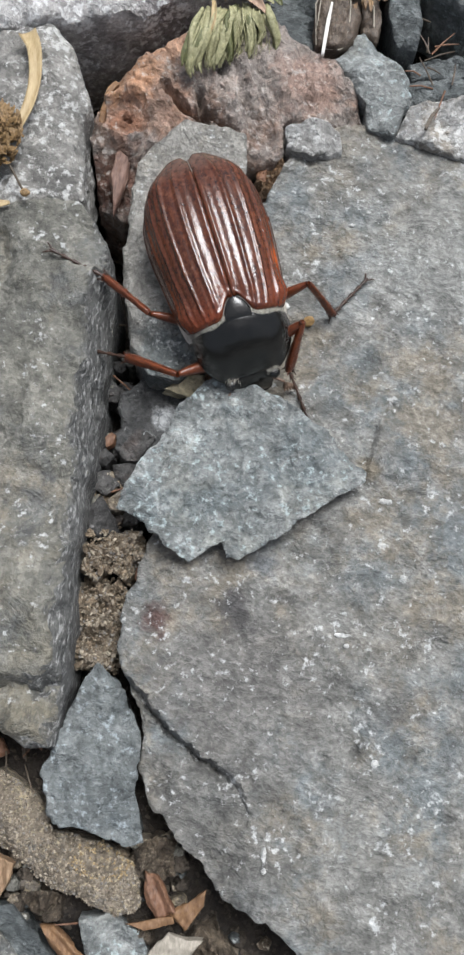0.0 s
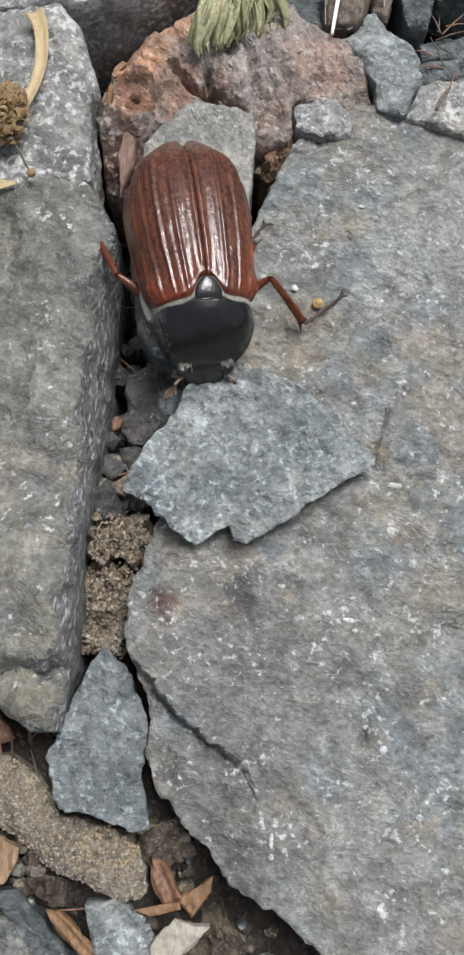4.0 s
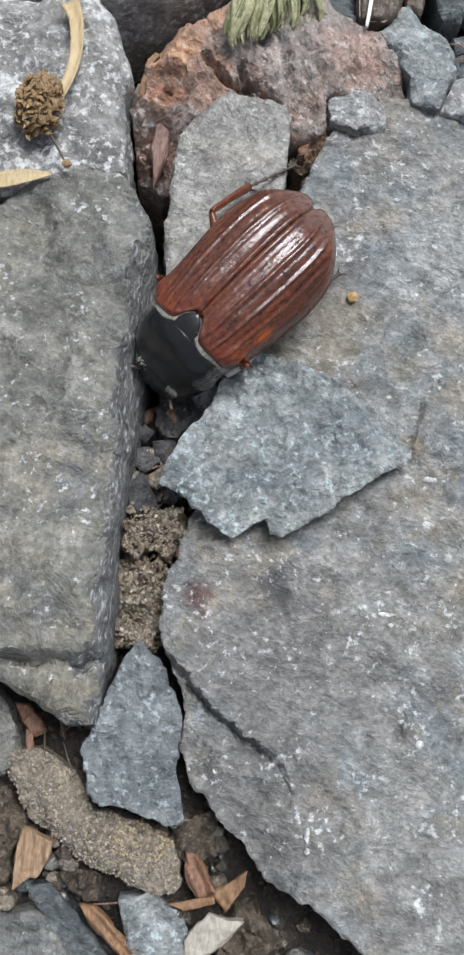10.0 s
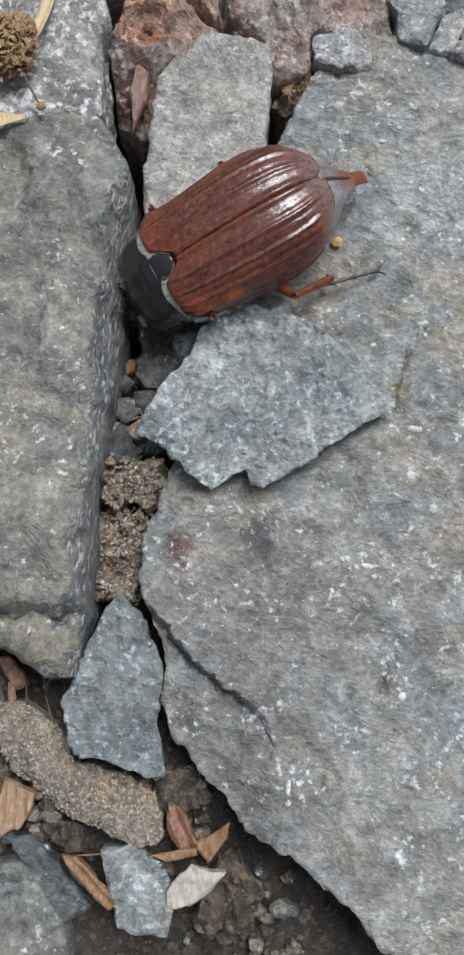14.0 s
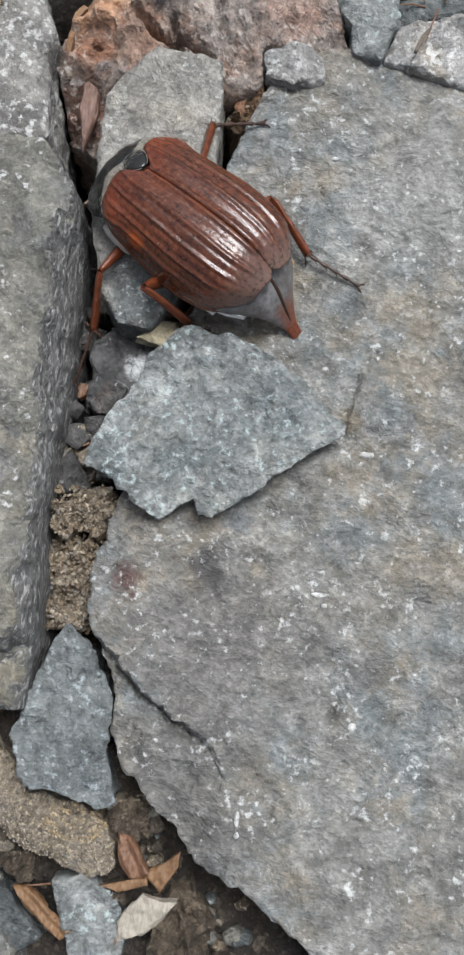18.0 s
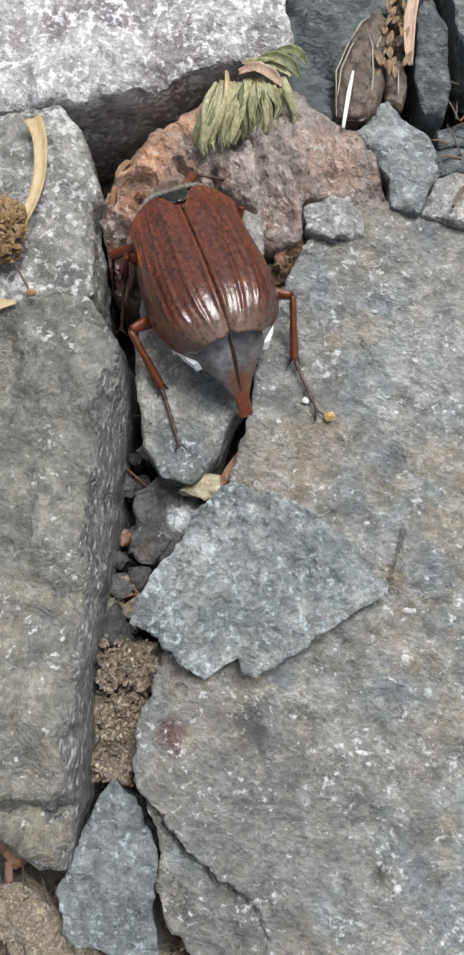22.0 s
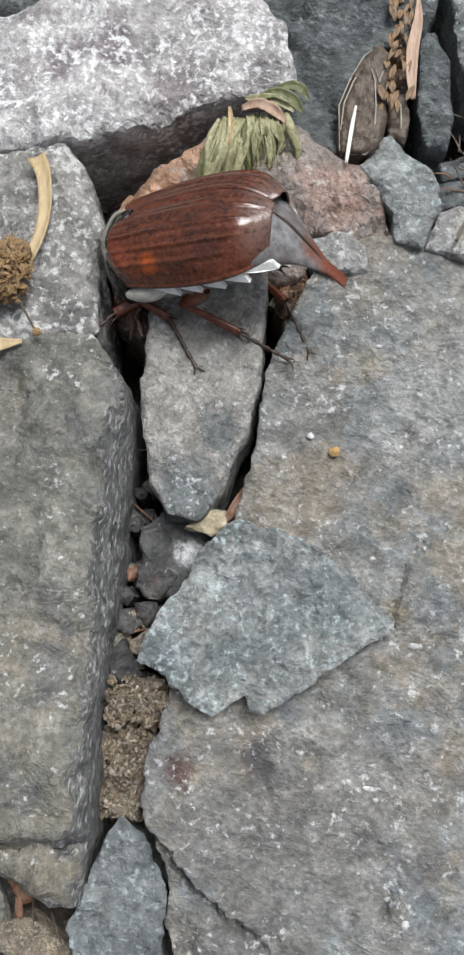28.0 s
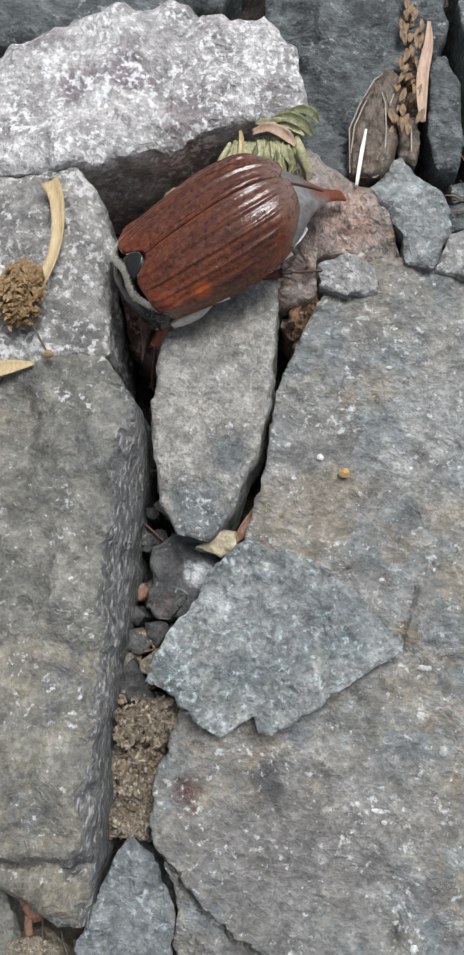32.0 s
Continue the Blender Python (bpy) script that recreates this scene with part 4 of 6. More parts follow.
heap("pebble", "small brown crumb between the stones", [(-8.4, -4.2, 42.5, 50, -2.2)], [clod_m, brown_m, tan_m], "crumbs beside the brown stone", 22, (0.45, 1.0), 800)


def gravel():
    rng = np.random.RandomState(9)
    lots = []
    for x0, x1, y0, y1, n in ((-22, -12, -6, 40, 700), (-32, 6, -36, -8, 1500), (-10, -3, 41, 51, 160), (4, 16, 52, 72, 260), (-4, 5, 58, 78, 220), (-60, -14, 71, 80, 160)):
        xs, ys = rng.uniform(x0, x1, n), rng.uniform(y0, y1, n)
        zs = soil_height(xs, ys)
        lots += [grit(x, y, z + 0.15, rng.choice([0.18, 0.26, 0.36, 0.55], p=[0.4, 0.3, 0.2, 0.1]), rng) for x, y, z in zip(xs, ys, zs)]
    ob = mesh_object("gravel", *join(*lots), grit_m, smooth=False)
    tagged(ob, "fine brown grit scattered over the soil", "gravel", kind="stuff")


gravel()


def loose_earth():
    """Crumbs of earth that lie loose over the clods in the gap."""
    rng = np.random.RandomState(19)
    lots = []
    for x0, x1, y0, y1, z, n in ((-19.2, -14.4, 4.4, 8.2, -1.1, 300), (-19.0, -14.7, -4.2, 4.3, -2.9, 420), (-19.4, -16.0, 8.0, 14.0, -3.4, 120)):
        for _ in range(n):
            x, y = rng.uniform(x0, x1), rng.uniform(y0, y1)
            lots.append(grit(x, y, z + rng.uniform(-1.2, 0.45), rng.choice([0.12, 0.2, 0.32, 0.5], p=[0.4, 0.35, 0.2, 0.05]), rng))
    ob = mesh_object("loose_earth", *join(*lots), clod_m, smooth=False)
    tagged(ob, "loose tan crumbs of earth in the gap", "earth", kind="stuff")


loose_earth()
stone("bone_chip", [(-13.7, 22.0), (-11.9, 23.6), (-10.3, 23.7), (-10.0, 22.5), (-11.3, 21.2)], 0.0, 1.6, cream_m, "small cream fragment with a pointed end", "fragment", edge=0.5, rough=0.1, res=0.2, seed=4, face=1.5, lift=0.08, slope=0.1, wob=0.12)
stone("amber_grain", [(-1.27, 30.0), (-1.1, 30.28), (-0.83, 30.26), (-0.7, 30.0), (-0.83, 29.8), (-1.14, 29.76)], 0.6, 0.9, amber_m, "tiny orange grain lying on the slab", "grain", edge=0.25, rough=0.03, res=0.1, seed=6, face=0.6, lift=0.04, slope=0.05, wob=0.05)

# ---- dry leaves, twigs and splinters ----


def leaf(name, label, pts, widths, material, category="leaf", **kw):
    ob = mesh_object(name, *ribbon(pts, widths, **kw), material, origin=pts[0])
    return tagged(ob, label, category)


leaf("dry_leaf", "curved yellowish dry leaf strip lying on the stone", [(-30.3, 53.4, 5.9), (-29.3, 51.5, 6.1), (-28.8, 48.5, 6.0), (-29.0, 45.6, 6.0), (-29.9, 42.8, 5.9), (-30.6, 41.4, 5.8)], [1.7, 1.35, 1.15, 1.0, 0.85, 0.6], straw_m, cup=0.2)
leaf("dry_leaf", "pale dry leaf tip at the stone's foot", [(-37, 34.6, 5.0), (-34, 34.9, 5.2), (-31.6, 35.6, 5.2), (-29.4, 36.2, 5.1)], [1.4, 1.6, 1.3, 0.3], straw_m, cup=0.15)
leaf("dry_leaf", "narrow tan dead leaf standing among the stones", [(3.2, 74.6, 2.5), (3.3, 72.0, 2.6), (3.0, 69.0, 2.6), (3.1, 66.4, 2.4), (3.4, 64.2, 2.1)], [0.3, 0.9, 1.15, 1.0, 0.5], tanleaf_m, cup=0.25)
leaf("splinter", "short bleached white wood splinter", [(-1.9, 62.2, 3.5), (-2.1, 60.2, 3.0), (-2.3, 57.0, 2.4)], [0.2, 0.38, 0.3], ash_m, "splinter", cup=0.1, thick=0.3)
leaf("bark_shard", "red-brown scrap beside the cream fragment", [(-8.8, 26.2, -1.8), (-9.4, 24.4, -1.4), (-10.4, 22.8, -1.6)], [0.4, 1.0, 0.4], rust_m, "bark shard", cup=0.3)


def flake(name, label, outline, top, thick, material, category, tilt=(0, 0), seed=1, relief=None):
    """A flat ragged scrap of bark, wood or leaf."""
    stone(name, outline, top, thick, material, label, category, edge=0.12, rough=0.12, tilt=tilt, res=0.16, seed=seed, lump=1.2, grain=0.06, wob=0.14, face=1.0, lift=0.08, slope=0.12, relief=relief)


flake("wood_chip", "tan split wood chip on the soil", [(-24.5, -20.4), (-21.7, -21.1), (-21.9, -22.6), (-22.6, -24.2), (-23.4, -24.4), (-24.7, -25.6), (-24.8, -22.3)], -4.4, 0.8, wood_m, "wood chip", (0.05, 0.12), 3, lambda x, y: 0.12 * np.sin(x * 7 + 0.6 * y))
flake("splinter", "orange-brown wood splinter on the soil", [(-18.6, -26.0), (-17.5, -25.9), (-15.4, -27.4), (-13.4, -28.9), (-14.2, -29.8), (-15.6, -29.0), (-17.4, -27.6)], -4.4, 0.6, bark_m, "splinter", (0, 0), 5, lambda x, y: 0.15 * np.sin(5 * (x + 1.2 * y)))
flake("bark_shard", "rust-brown bark shard on the soil", [(-10.2, -20.7), (-9.1, -21.1), (-8.3, -22.4), (-7.2, -23.6), (-8.8, -24.2), (-9.8, -22.4)], -4.0, 0.5, rust_m, "bark shard", (0.1, 0.1), 7, lambda x, y: 0.2 * np.sin(4 * (x + 0.6 * y)))
flake("bark_shard", "narrow orange-brown bark strip on the soil", [(-11.3, -25.0), (-9.6, -24.5), (-7.5, -23.9), (-7.3, -24.5), (-9.8, -25.3)], -4.0, 0.5, bark_m, "bark shard", (0.02, 0.1), 9)
flake("bark_shard", "tan curled leaf shard on the soil", [(-7.7, -23.8), (-6.4, -22.9), (-4.8, -21.4), (-4.9, -22.9), (-5.6, -24.0), (-6.3, -25.2)], -4.3, 0.4, bark_m, "bark shard", (0.15, 0.1), 11)
flake("dry_leaf", "greyish-tan leaf chip on the soil", [(-9.5, -27.7), (-8.6, -26.2), (-7.7, -25.2), (-6.2, -25.6), (-4.6, -25.5), (-6.0, -27.2), (-7.3, -28.6), (-9.2, -29.2)], -4.0, 0.35, greyleaf_m, "leaf", (0.08, 0.12), 13)
flake("bark_shard", "dark reddish leaf piece under the stone block", [(-27.1, -10.0), (-25.7, -10.1), (-24.2, -12.0), (-25.0, -12.5), (-26.2, -11.6)], -5.6, 0.5, rust_m, "bark shard", (0.1, 0.1), 15)
flake("bark_shard", "thin brown strip in the shade", [(-25.8, -12.1), (-25.0, -12.1), (-24.8, -13.8), (-25.5, -14.0)], -5.8, 0.5, rust_m, "bark shard", (0, 0), 17)
flake("bark_shard", "red-brown scrap down in the gap", [(-18.9, 16.9), (-19.1, 17.7), (-18.6, 18.4), (-18.1, 18.3), (-18.2, 17.3)], -4.8, 0.5, rust_m, "bark shard", (-0.3, 0.1), 19)
flake("bark_shard", "red-brown scrap beside the earth clod", [(-14.4, 5.2), (-13.3, 5.9), (-13.2, 4.7), (-14.3, 4.0)], -1.6, 0.5, rust_m, "bark shard", (0.1, 0.1), 21)
flake("bark_shard", "pinkish-brown pointed shard hanging from the brown stone", [(-21.4, 45.4), (-20.6, 46.4), (-20.1, 44.8), (-20.2, 43.0), (-20.5, 41.2), (-20.9, 39.4), (-21.2, 41.4), (-21.4, 43.4)], -0.2, 0.6, shard_m, "bark shard", (0.1, 0.12), 23, lambda x, y: -0.35 * np.abs(x + 21.6 + 0.1 * (y - 43)))
flake("bark_shard", "orange-brown curled bark rim along the brown stone", [(-23.4, 50.3), (-23.1, 52.0), (-22.4, 53.2), (-21.9, 52.9), (-22.5, 52.0), (-22.8, 50.9), (-22.9, 49.4), (-23.0, 47.8), (-23.4, 48.3)], 0.4, 1.2, bark_m, "bark shard", (-0.1, 0.08), 27)


def withered_leaf():
    """A withered leaf: pleated lobes that fan out from its stalk and hang in a frayed fringe over the brown stone."""
    top = new("withered_leaf")
    tagged(top, "withered olive-green lobed leaf draped over the brown stone", "leaf")
    base = Vector((-10.5, 60, 4))
    top.location = base * MM
    rng = random.Random(5)

    def strip(name, pts, widths, material, **kw):
        v, f = ribbon([tuple(Vector(p) - base) for p in pts], widths, **kw)
        v = np.array(v)
        v[:, 2] += 0.16 * fbm(v[:, 0] / 0.45, v[:, 1] / 0.45, rng.uniform(0, 9), 3, 0.6, 74)
        mesh_object(name, v, f, material, parent=top)

    for i in range(46):
        q = rng.random()
        tip_x = -15.5 + 8.9 * q + rng.uniform(-0.3, 0.3)
        tip_y = 53.7 + 3.6 * q + rng.uniform(-0.5, 0.9)
        root = (-14.4 + 6.6 * q + rng.uniform(-0.4, 0.4), 59.2 + 1.3 * q + rng.uniform(-0.5, 0.4))
        mx, my = (root[0] + tip_x) / 2 + rng.uniform(-0.5, 0.5), (root[1] + tip_y) / 2 + rng.uniform(-0.2, 0.4)
        z = 4.0 + rng.uniform(-0.35, 0.45)
        pts = [(*root, z + 0.1), (mx, my, z + 0.35), (tip_x, tip_y + 0.5, z - 0.7), (tip_x + rng.uniform(-0.3, 0.3), tip_y - 0.4, z - 1.5)]
        w = rng.uniform(0.55, 1.05)
        strip("lobe", pts, [0.5 * w, w, 0.9 * w, 0.15], dgreen_m if rng.random() < 0.15 else green_m, thick=0.07, cup=rng.choice((-1, 1)) * rng.uniform(0.25, 0.5), rows=6, steps=5, twist=rng.uniform(-0.7, 0.7))
    for i in range(34):
        q = rng.random()
        x, y = -15.4 + 8.6 * q, 53.9 + 3.4 * q + rng.uniform(-0.2, 0.8)
        v, f = tube([(x, y + 0.9, 3.7), (x + rng.uniform(-0.3, 0.3), y, 3.0), (x + rng.uniform(-0.5, 0.5), y - rng.uniform(0.4, 1.1), 2.5)], [0.045, 0.04, 0.02], 5)
        mesh_object("fibre", [(a - base[0], b - base[1], c - base[2]) for a, b, c in v], f, green_m, parent=top)
    for pts, widths, m in (
        ([(-13.6, 60.9, 4.0), (-13.3, 59.4, 4.9), (-13.2, 57.6, 4.7), (-13.6, 56.2, 4.2)], [0.2, 0.45, 0.5, 0.3], straw_m),
        ([(-12.4, 60.3, 4.6), (-11.0, 60.6, 5.2), (-9.4, 60.1, 5.1), (-8.2, 59.3, 4.6)], [0.4, 1.0, 1.1, 0.3], tanleaf_m),
        ([(-11.2, 61.5, 4.3), (-9.4, 61.9, 5.0), (-7.8, 61.5, 4.8), (-6.8, 60.6, 4.3)], [0.4, 1.0, 1.1, 0.3], dgreen_m),
        ([(-9.6, 62.6, 4.2), (-8.3, 62.9, 4.8), (-7.1, 62.7, 4.7), (-6.3, 62.0, 4.2)], [0.3, 0.8, 0.9, 0.2], dgreen_m),
        ([(-12.2, 61.6, 4.2), (-10.6, 61.5, 4.7), (-9.0, 61.2, 4.8), (-7.6, 60.4, 4.6)], [0.3, 0.8, 0.9, 0.3], green_m),
    ):
        strip("fold", pts, widths, m, thick=0.08, cup=0.35, rows=8, steps=6, twist=rng.uniform(-0.3, 0.3))


withered_leaf()


def flower_head():
    """A withered flower head: a crowd of small curled bracts on a thin dark stalk."""
    top = new("dried_flower")
    tagged(top, "olive-brown withered flower head on the speckled stone", "dried flower")
    base = (-31.2, 42.2, 5.6)
    top.location = Vector(base) * MM
    rng = random.Random(8)
    for i in range(210):
        a, r = rng.uniform(0, 6.28), math.sqrt(rng.uniform(0, 1))
        x, y = 1.9 * r * math.cos(a), 3.0 * r * math.sin(a)
        z = 1.9 * math.sqrt(max(0, 1 - r * r)) + rng.uniform(-0.2, 0.2)
        d = Vector((rng.uniform(-1, 1), rng.uniform(-1, 1), rng.uniform(0.1, 1))).normalized()
        s = d.cross(Vector((0, 0, 1))).normalized()
        c = Vector((x, y, z))
        pts = [c - d * 0.5, c + s * 0.2, c + d * 0.5, c + d * 0.75 - s * 0.3]
        mesh_object("bract", *ribbon([tuple(p) for p in pts], [0.15, 0.38, 0.34, 0.06], 0.05, 0.4, 4, 3), bract_m, parent=top)
    v, f = tube([(1.0, -2.2, 0.6), (2.0, -3.6, 0.5), (3.1, -5.2, 0.3)], [0.13, 0.12, 0.1], 8)
    mesh_object("stalk", v, f, stem_m, parent=top)
    v, f = loft([(0, 0.1, 0, 0.1, 0.1), (0.25, 0.4, 0, 0.35, 0.3), (0.6, 0.4, 0, 0.35, 0.3), (0.9, 0.1, 0, 0.1, 0.1)], 10)
    mesh_object("bud", [(x + 2.8, y - 5.3, z + 0.3) for x, y, z in v], f, bract_m, parent=top)


flower_head()


def husk():
    """A dry seed husk: a domed dark valve with pale rims, a smaller valve beside it."""
    top = new("seed_husk")
    tagged(top, "dark brown dry seed husk with pale rims leaning among the stones", "seed husk")
    top.location = Vector((-0.8, 64, 0)) * MM

    def dome(x, y):
        d = np.abs(x - np.interp(y, [58, 64, 70], [-1.2, -1.1, 0.2])) / np.interp(y, [58, 63, 67, 70], [2.2, 2.4, 1.8, 0.8])
        return 1.5 * np.sqrt(np.clip(1 - d * d, 0, 1)) + 0.25 * fbm(x / 0.5, y / 2.5, 0, 4, 0.6, 91) - 0.5 * np.clip((60 - y) / 2, 0, 1)

    for i, (ring, z) in enumerate((([(-2.8, 58.2), (-3.4, 60.6), (-3.4, 63.1), (-2.9, 64.7), (-2.1, 66.9), (-0.8, 69.6), (0.8, 69.0), (1.3, 66.9), (0.9, 64.6), (1.3, 62.5), (0.8, 59.6), (-1.0, 58.3)], 1.0), ([(1.1, 65.0), (2.9, 65.5), (3.3, 62.6), (3.1, 60.8), (1.7, 61.4)], 1.0))):
        v = stone("valve", ring, z, 1.0, husk_m, edge=0.3, rough=0.2, res=0.2, seed=92 + i, wob=0.2, lump=1.5, face=1.2, lift=0.15, slope=0.15, relief=None if i else dome, parent=top)
        v.location -= top.location
    for pts in ([(-2.2, -5.4, 1.6), (-2.65, -1.0, 1.9), (-1.9, 1.4, 2.2), (-0.7, 4.2, 2.2), (0.3, 5.4, 1.7)], [(0.3, 5.4, 1.8), (1.4, 4.6, 1.9), (1.9, 2.8, 1.8), (1.6, 0.6, 1.9)], [(-0.2, 3.4, 2.6), (0.5, 1.4, 2.7), (0.8, -1.2, 2.6), (0.9, -3.6, 1.9)], [(1.4, -4.4, 1.4), (0.2, -5.5, 1.4), (-1.4, -5.6, 1.4)], [(-2.3, -3.6, 2.1), (-2.2, -1.0, 2.4), (-1.5, 1.2, 2.6), (-0.6, 3.2, 2.5)], [(0.7, 4.6, 2.1), (1.3, 3.0, 2.2), (0.9, 1.3, 2.6), (0.5, 2.6, 2.5)], [(-0.4, -2.8, 2.6), (-0.6, -4.4, 2.3), (0.4, -4.9, 2.0), (0.9, -3.6, 2.1)], [(2.1, 1.2, 1.7), (3.2, -0.4, 1.7), (3.4, -2.6, 1.5)]):
        mesh_object("rib", *tube(pts, [0.05, 0.08, 0.07, 0.08, 0.04][: len(pts)], 6), greyleaf_m, parent=top)


husk()
stone("earth_clod", [(1.3, 66.2), (1.1, 68.4), (1.3, 71.3), (1.4, 75.5), (2.9, 75.6), (2.5, 72.0), (2.3, 70.0), (2.8, 66.2)], 1.3, 5, moss_m, "crumbly orange-brown earth beside the seed husk", "earth clod", edge=0.4, rough=0.5, res=0.18, seed=97, lump=0.9, grain=0.6, face=0.6, lift=0.35, slope=0.3, wob=0.4, group="clods of earth")
heap("crumb", "brown bark crumb beside the seed husk", [(1.2, 2.9, 65, 70, 1.0), (1.2, 3.0, 69, 76, 1.4)], [brown_m, clod_m, rust_m], "crumbs beside the husk", 18, (0.2, 0.45), 900)


def flakes():
    """Curled golden flakes of chaff caught between the husk and the narrow leaf."""
    rng = random.Random(44)
    for i in range(46):
        p = Vector((rng.uniform(0.6, 2.9), rng.uniform(62.5, 76), rng.uniform(2.0, 2.7)))
        d = Vector((rng.uniform(-0.5, 0.5), rng.choice((-1, 1)), rng.uniform(-0.3, 0.3))).normalized() * rng.uniform(1.0, 2.0)
        pts = [tuple(p), tuple(p + d * 0.5 + Vector((0, 0, 0.15))), tuple(p + d)]
        w = rng.uniform(0.35, 0.7)
        ob = mesh_object("chaff", *ribbon(pts, [0.3 * w, w, 0.2 * w], 0.05, 0.4, 4, 3), gold_flake_m, origin=pts[0])
        tagged(ob, "curled golden-brown flake of chaff beside the husk", "chaff", "chaff beside the husk")


flakes()


def twigs():
    rng = random.Random(12)
    spots = [(-20.5, -17.5, 16, 30, -5), (-20, -15, 6, 16, -3), (-28, -8, -30, -10, -5), (7, 13, 56, 64, 0), (-24, -20, -13, -9, -5)]
    for i in range(34):
        x0, x1, y0, y1, z = rng.choice(spots)
        x, y, a, ln = rng.uniform(x0, x1), rng.uniform(y0, y1), rng.uniform(0, 6.28), rng.uniform(1.5, 4.0)
        d = Vector((math.cos(a), math.sin(a), rng.uniform(-0.2, 0.2))) * ln
        p = Vector((x, y, z))
        ob = mesh_object("twig", *tube([p, p + d * 0.5 + Vector((0, 0, rng.uniform(0, 0.5))), p + d], [0.1, 0.09, 0.05], 6), rng.choice([stem_m, rust_m, husk_m]), origin=tuple(p))
        tagged(ob, "thin dark twig caught between the stones", "twig", "twigs between the stones")


twigs()
leaf("twig", "short dark twig lying on the speckled stone", [(8.4, 50.4, 1.9), (8.9, 51.8, 2.0), (9.6, 52.9, 2.0)], [0.3, 0.35, 0.2], stem_m, "twig", cup=0.1, thick=0.25)


# ---- the beetle ----
def wing_mat():
    """Wing case: chestnut brown, darker along its back, redder towards shoulders and rim, finely pitted and dusted with pale scales, glossy."""
    k = Mat("chestnut_wing_case", 0.3, specular=0.55)
    long = k.stretch((1, 5, 5), vec=k.raw)
    f = k.noise(420, 6, 0.7, long, 0.4)
    f2 = k.noise(2600, 3, 0.65, k.raw)
    f3 = k.noise(5200, 2, 0.6, k.raw)
    p = k.noise(170, 5, 0.65, k.raw, 0.3)
    sep = k.nt.nodes.new("ShaderNodeSeparateXYZ")
    k.link(k.raw, sep.inputs[0])
    front = k.add(sep.outputs[0], p, 55.0, 0.55)
    low = k.add(sep.outputs[2], p, -170.0, 0.6)
    col = k.mix(k.ramp(f, [(0.34, 0.0), (0.64, 1.0)]), (0.03, 0.0088, 0.0046), (0.09, 0.025, 0.0098))
    col = k.mix(k.ramp(p, [(0.48, 0.0), (0.68, 0.7)]), col, (0.14, 0.035, 0.011))
    # greyer towards the drooping end
    col = k.mix(k.ramp(k.add(sep.outputs[0], p, -80.0, 0.3), [(0.8, 0.0), (0.98, 0.6)]), col, (0.15, 0.112, 0.094))
    col = k.mix(k.ramp(front, [(0.36, 0.0), (0.66, 0.6)]), col, (0.165, 0.027, 0.0068))
    col = k.mix(k.ramp(low, [(0.05, 0.0), (0.5, 0.15)]), col, (0.16, 0.032, 0.0088))
    col = k.mix(k.ramp(k.noise(300, 6, 0.7, k.stretch((1, 2, 2), vec=k.raw)), [(0.52, 0.0), (0.68, 0.36)]), col, (0.028, 0.0095, 0.0052))
    mark = k.nt.nodes.new("ShaderNodeVectorMath")
    mark.operation = "DISTANCE"
    k.link(k.raw, mark.inputs[0])
    mark.inputs[1].default_value = (0.4 * MM, 4.7 * MM, 1.7 * MM)
    col = k.mix(k.ramp(k.add(mark.outputs["Value"], p, 600.0, 0.4), [(0.4, 0.8), (0.95, 0.0)]), col, (0.36, 0.07, 0.009))
    col = k.mix(k.ramp(f2, [(0.54, 0.0), (0.68, 0.3)]), col, (0.19, 0.085, 0.045))
    col = k.mix(k.ramp(f2, [(0.34, 0.6), (0.46, 0.0)]), col, (0.014, 0.005, 0.003))
    k.colour(col)
    k.bump(k.add(k.add(f2, k.cells(2400, k.raw), 1.0, 0.6), k.add(f3, f, 0.5, 1.3), 1.0, 1.0), 0.2, 0.00013)
    k.rough(k.ramp(f2, [(0.35, 0.11), (0.7, 0.24)]))
    return k.m


def shell_mat(name, a, b, rough, coat=0.0, relief=0.25):
    k = Mat(name, rough, specular=0.45)
    f = k.noise(900, 4, 0.6, k.stretch((1, 5, 5), vec=k.raw))
    p = k.noise(300, 3, 0.6, k.raw)
    col = k.mix(k.ramp(f, [(0.3, 0.0), (0.7, 1.0)]), a, b)
    col = k.mix(k.ramp(p, [(0.45, 0.0), (0.8, 0.5)]), col, tuple(c * 0.55 for c in a))
    k.colour(col)
    k.bump(k.add(f, k.cells(2600, k.raw), 0.6, 0.5), relief, 0.00012)
    k.bsdf.inputs["Coat Weight"].default_value = coat
    k.bsdf.inputs["Coat Roughness"].default_value = 0.2
    return k.m


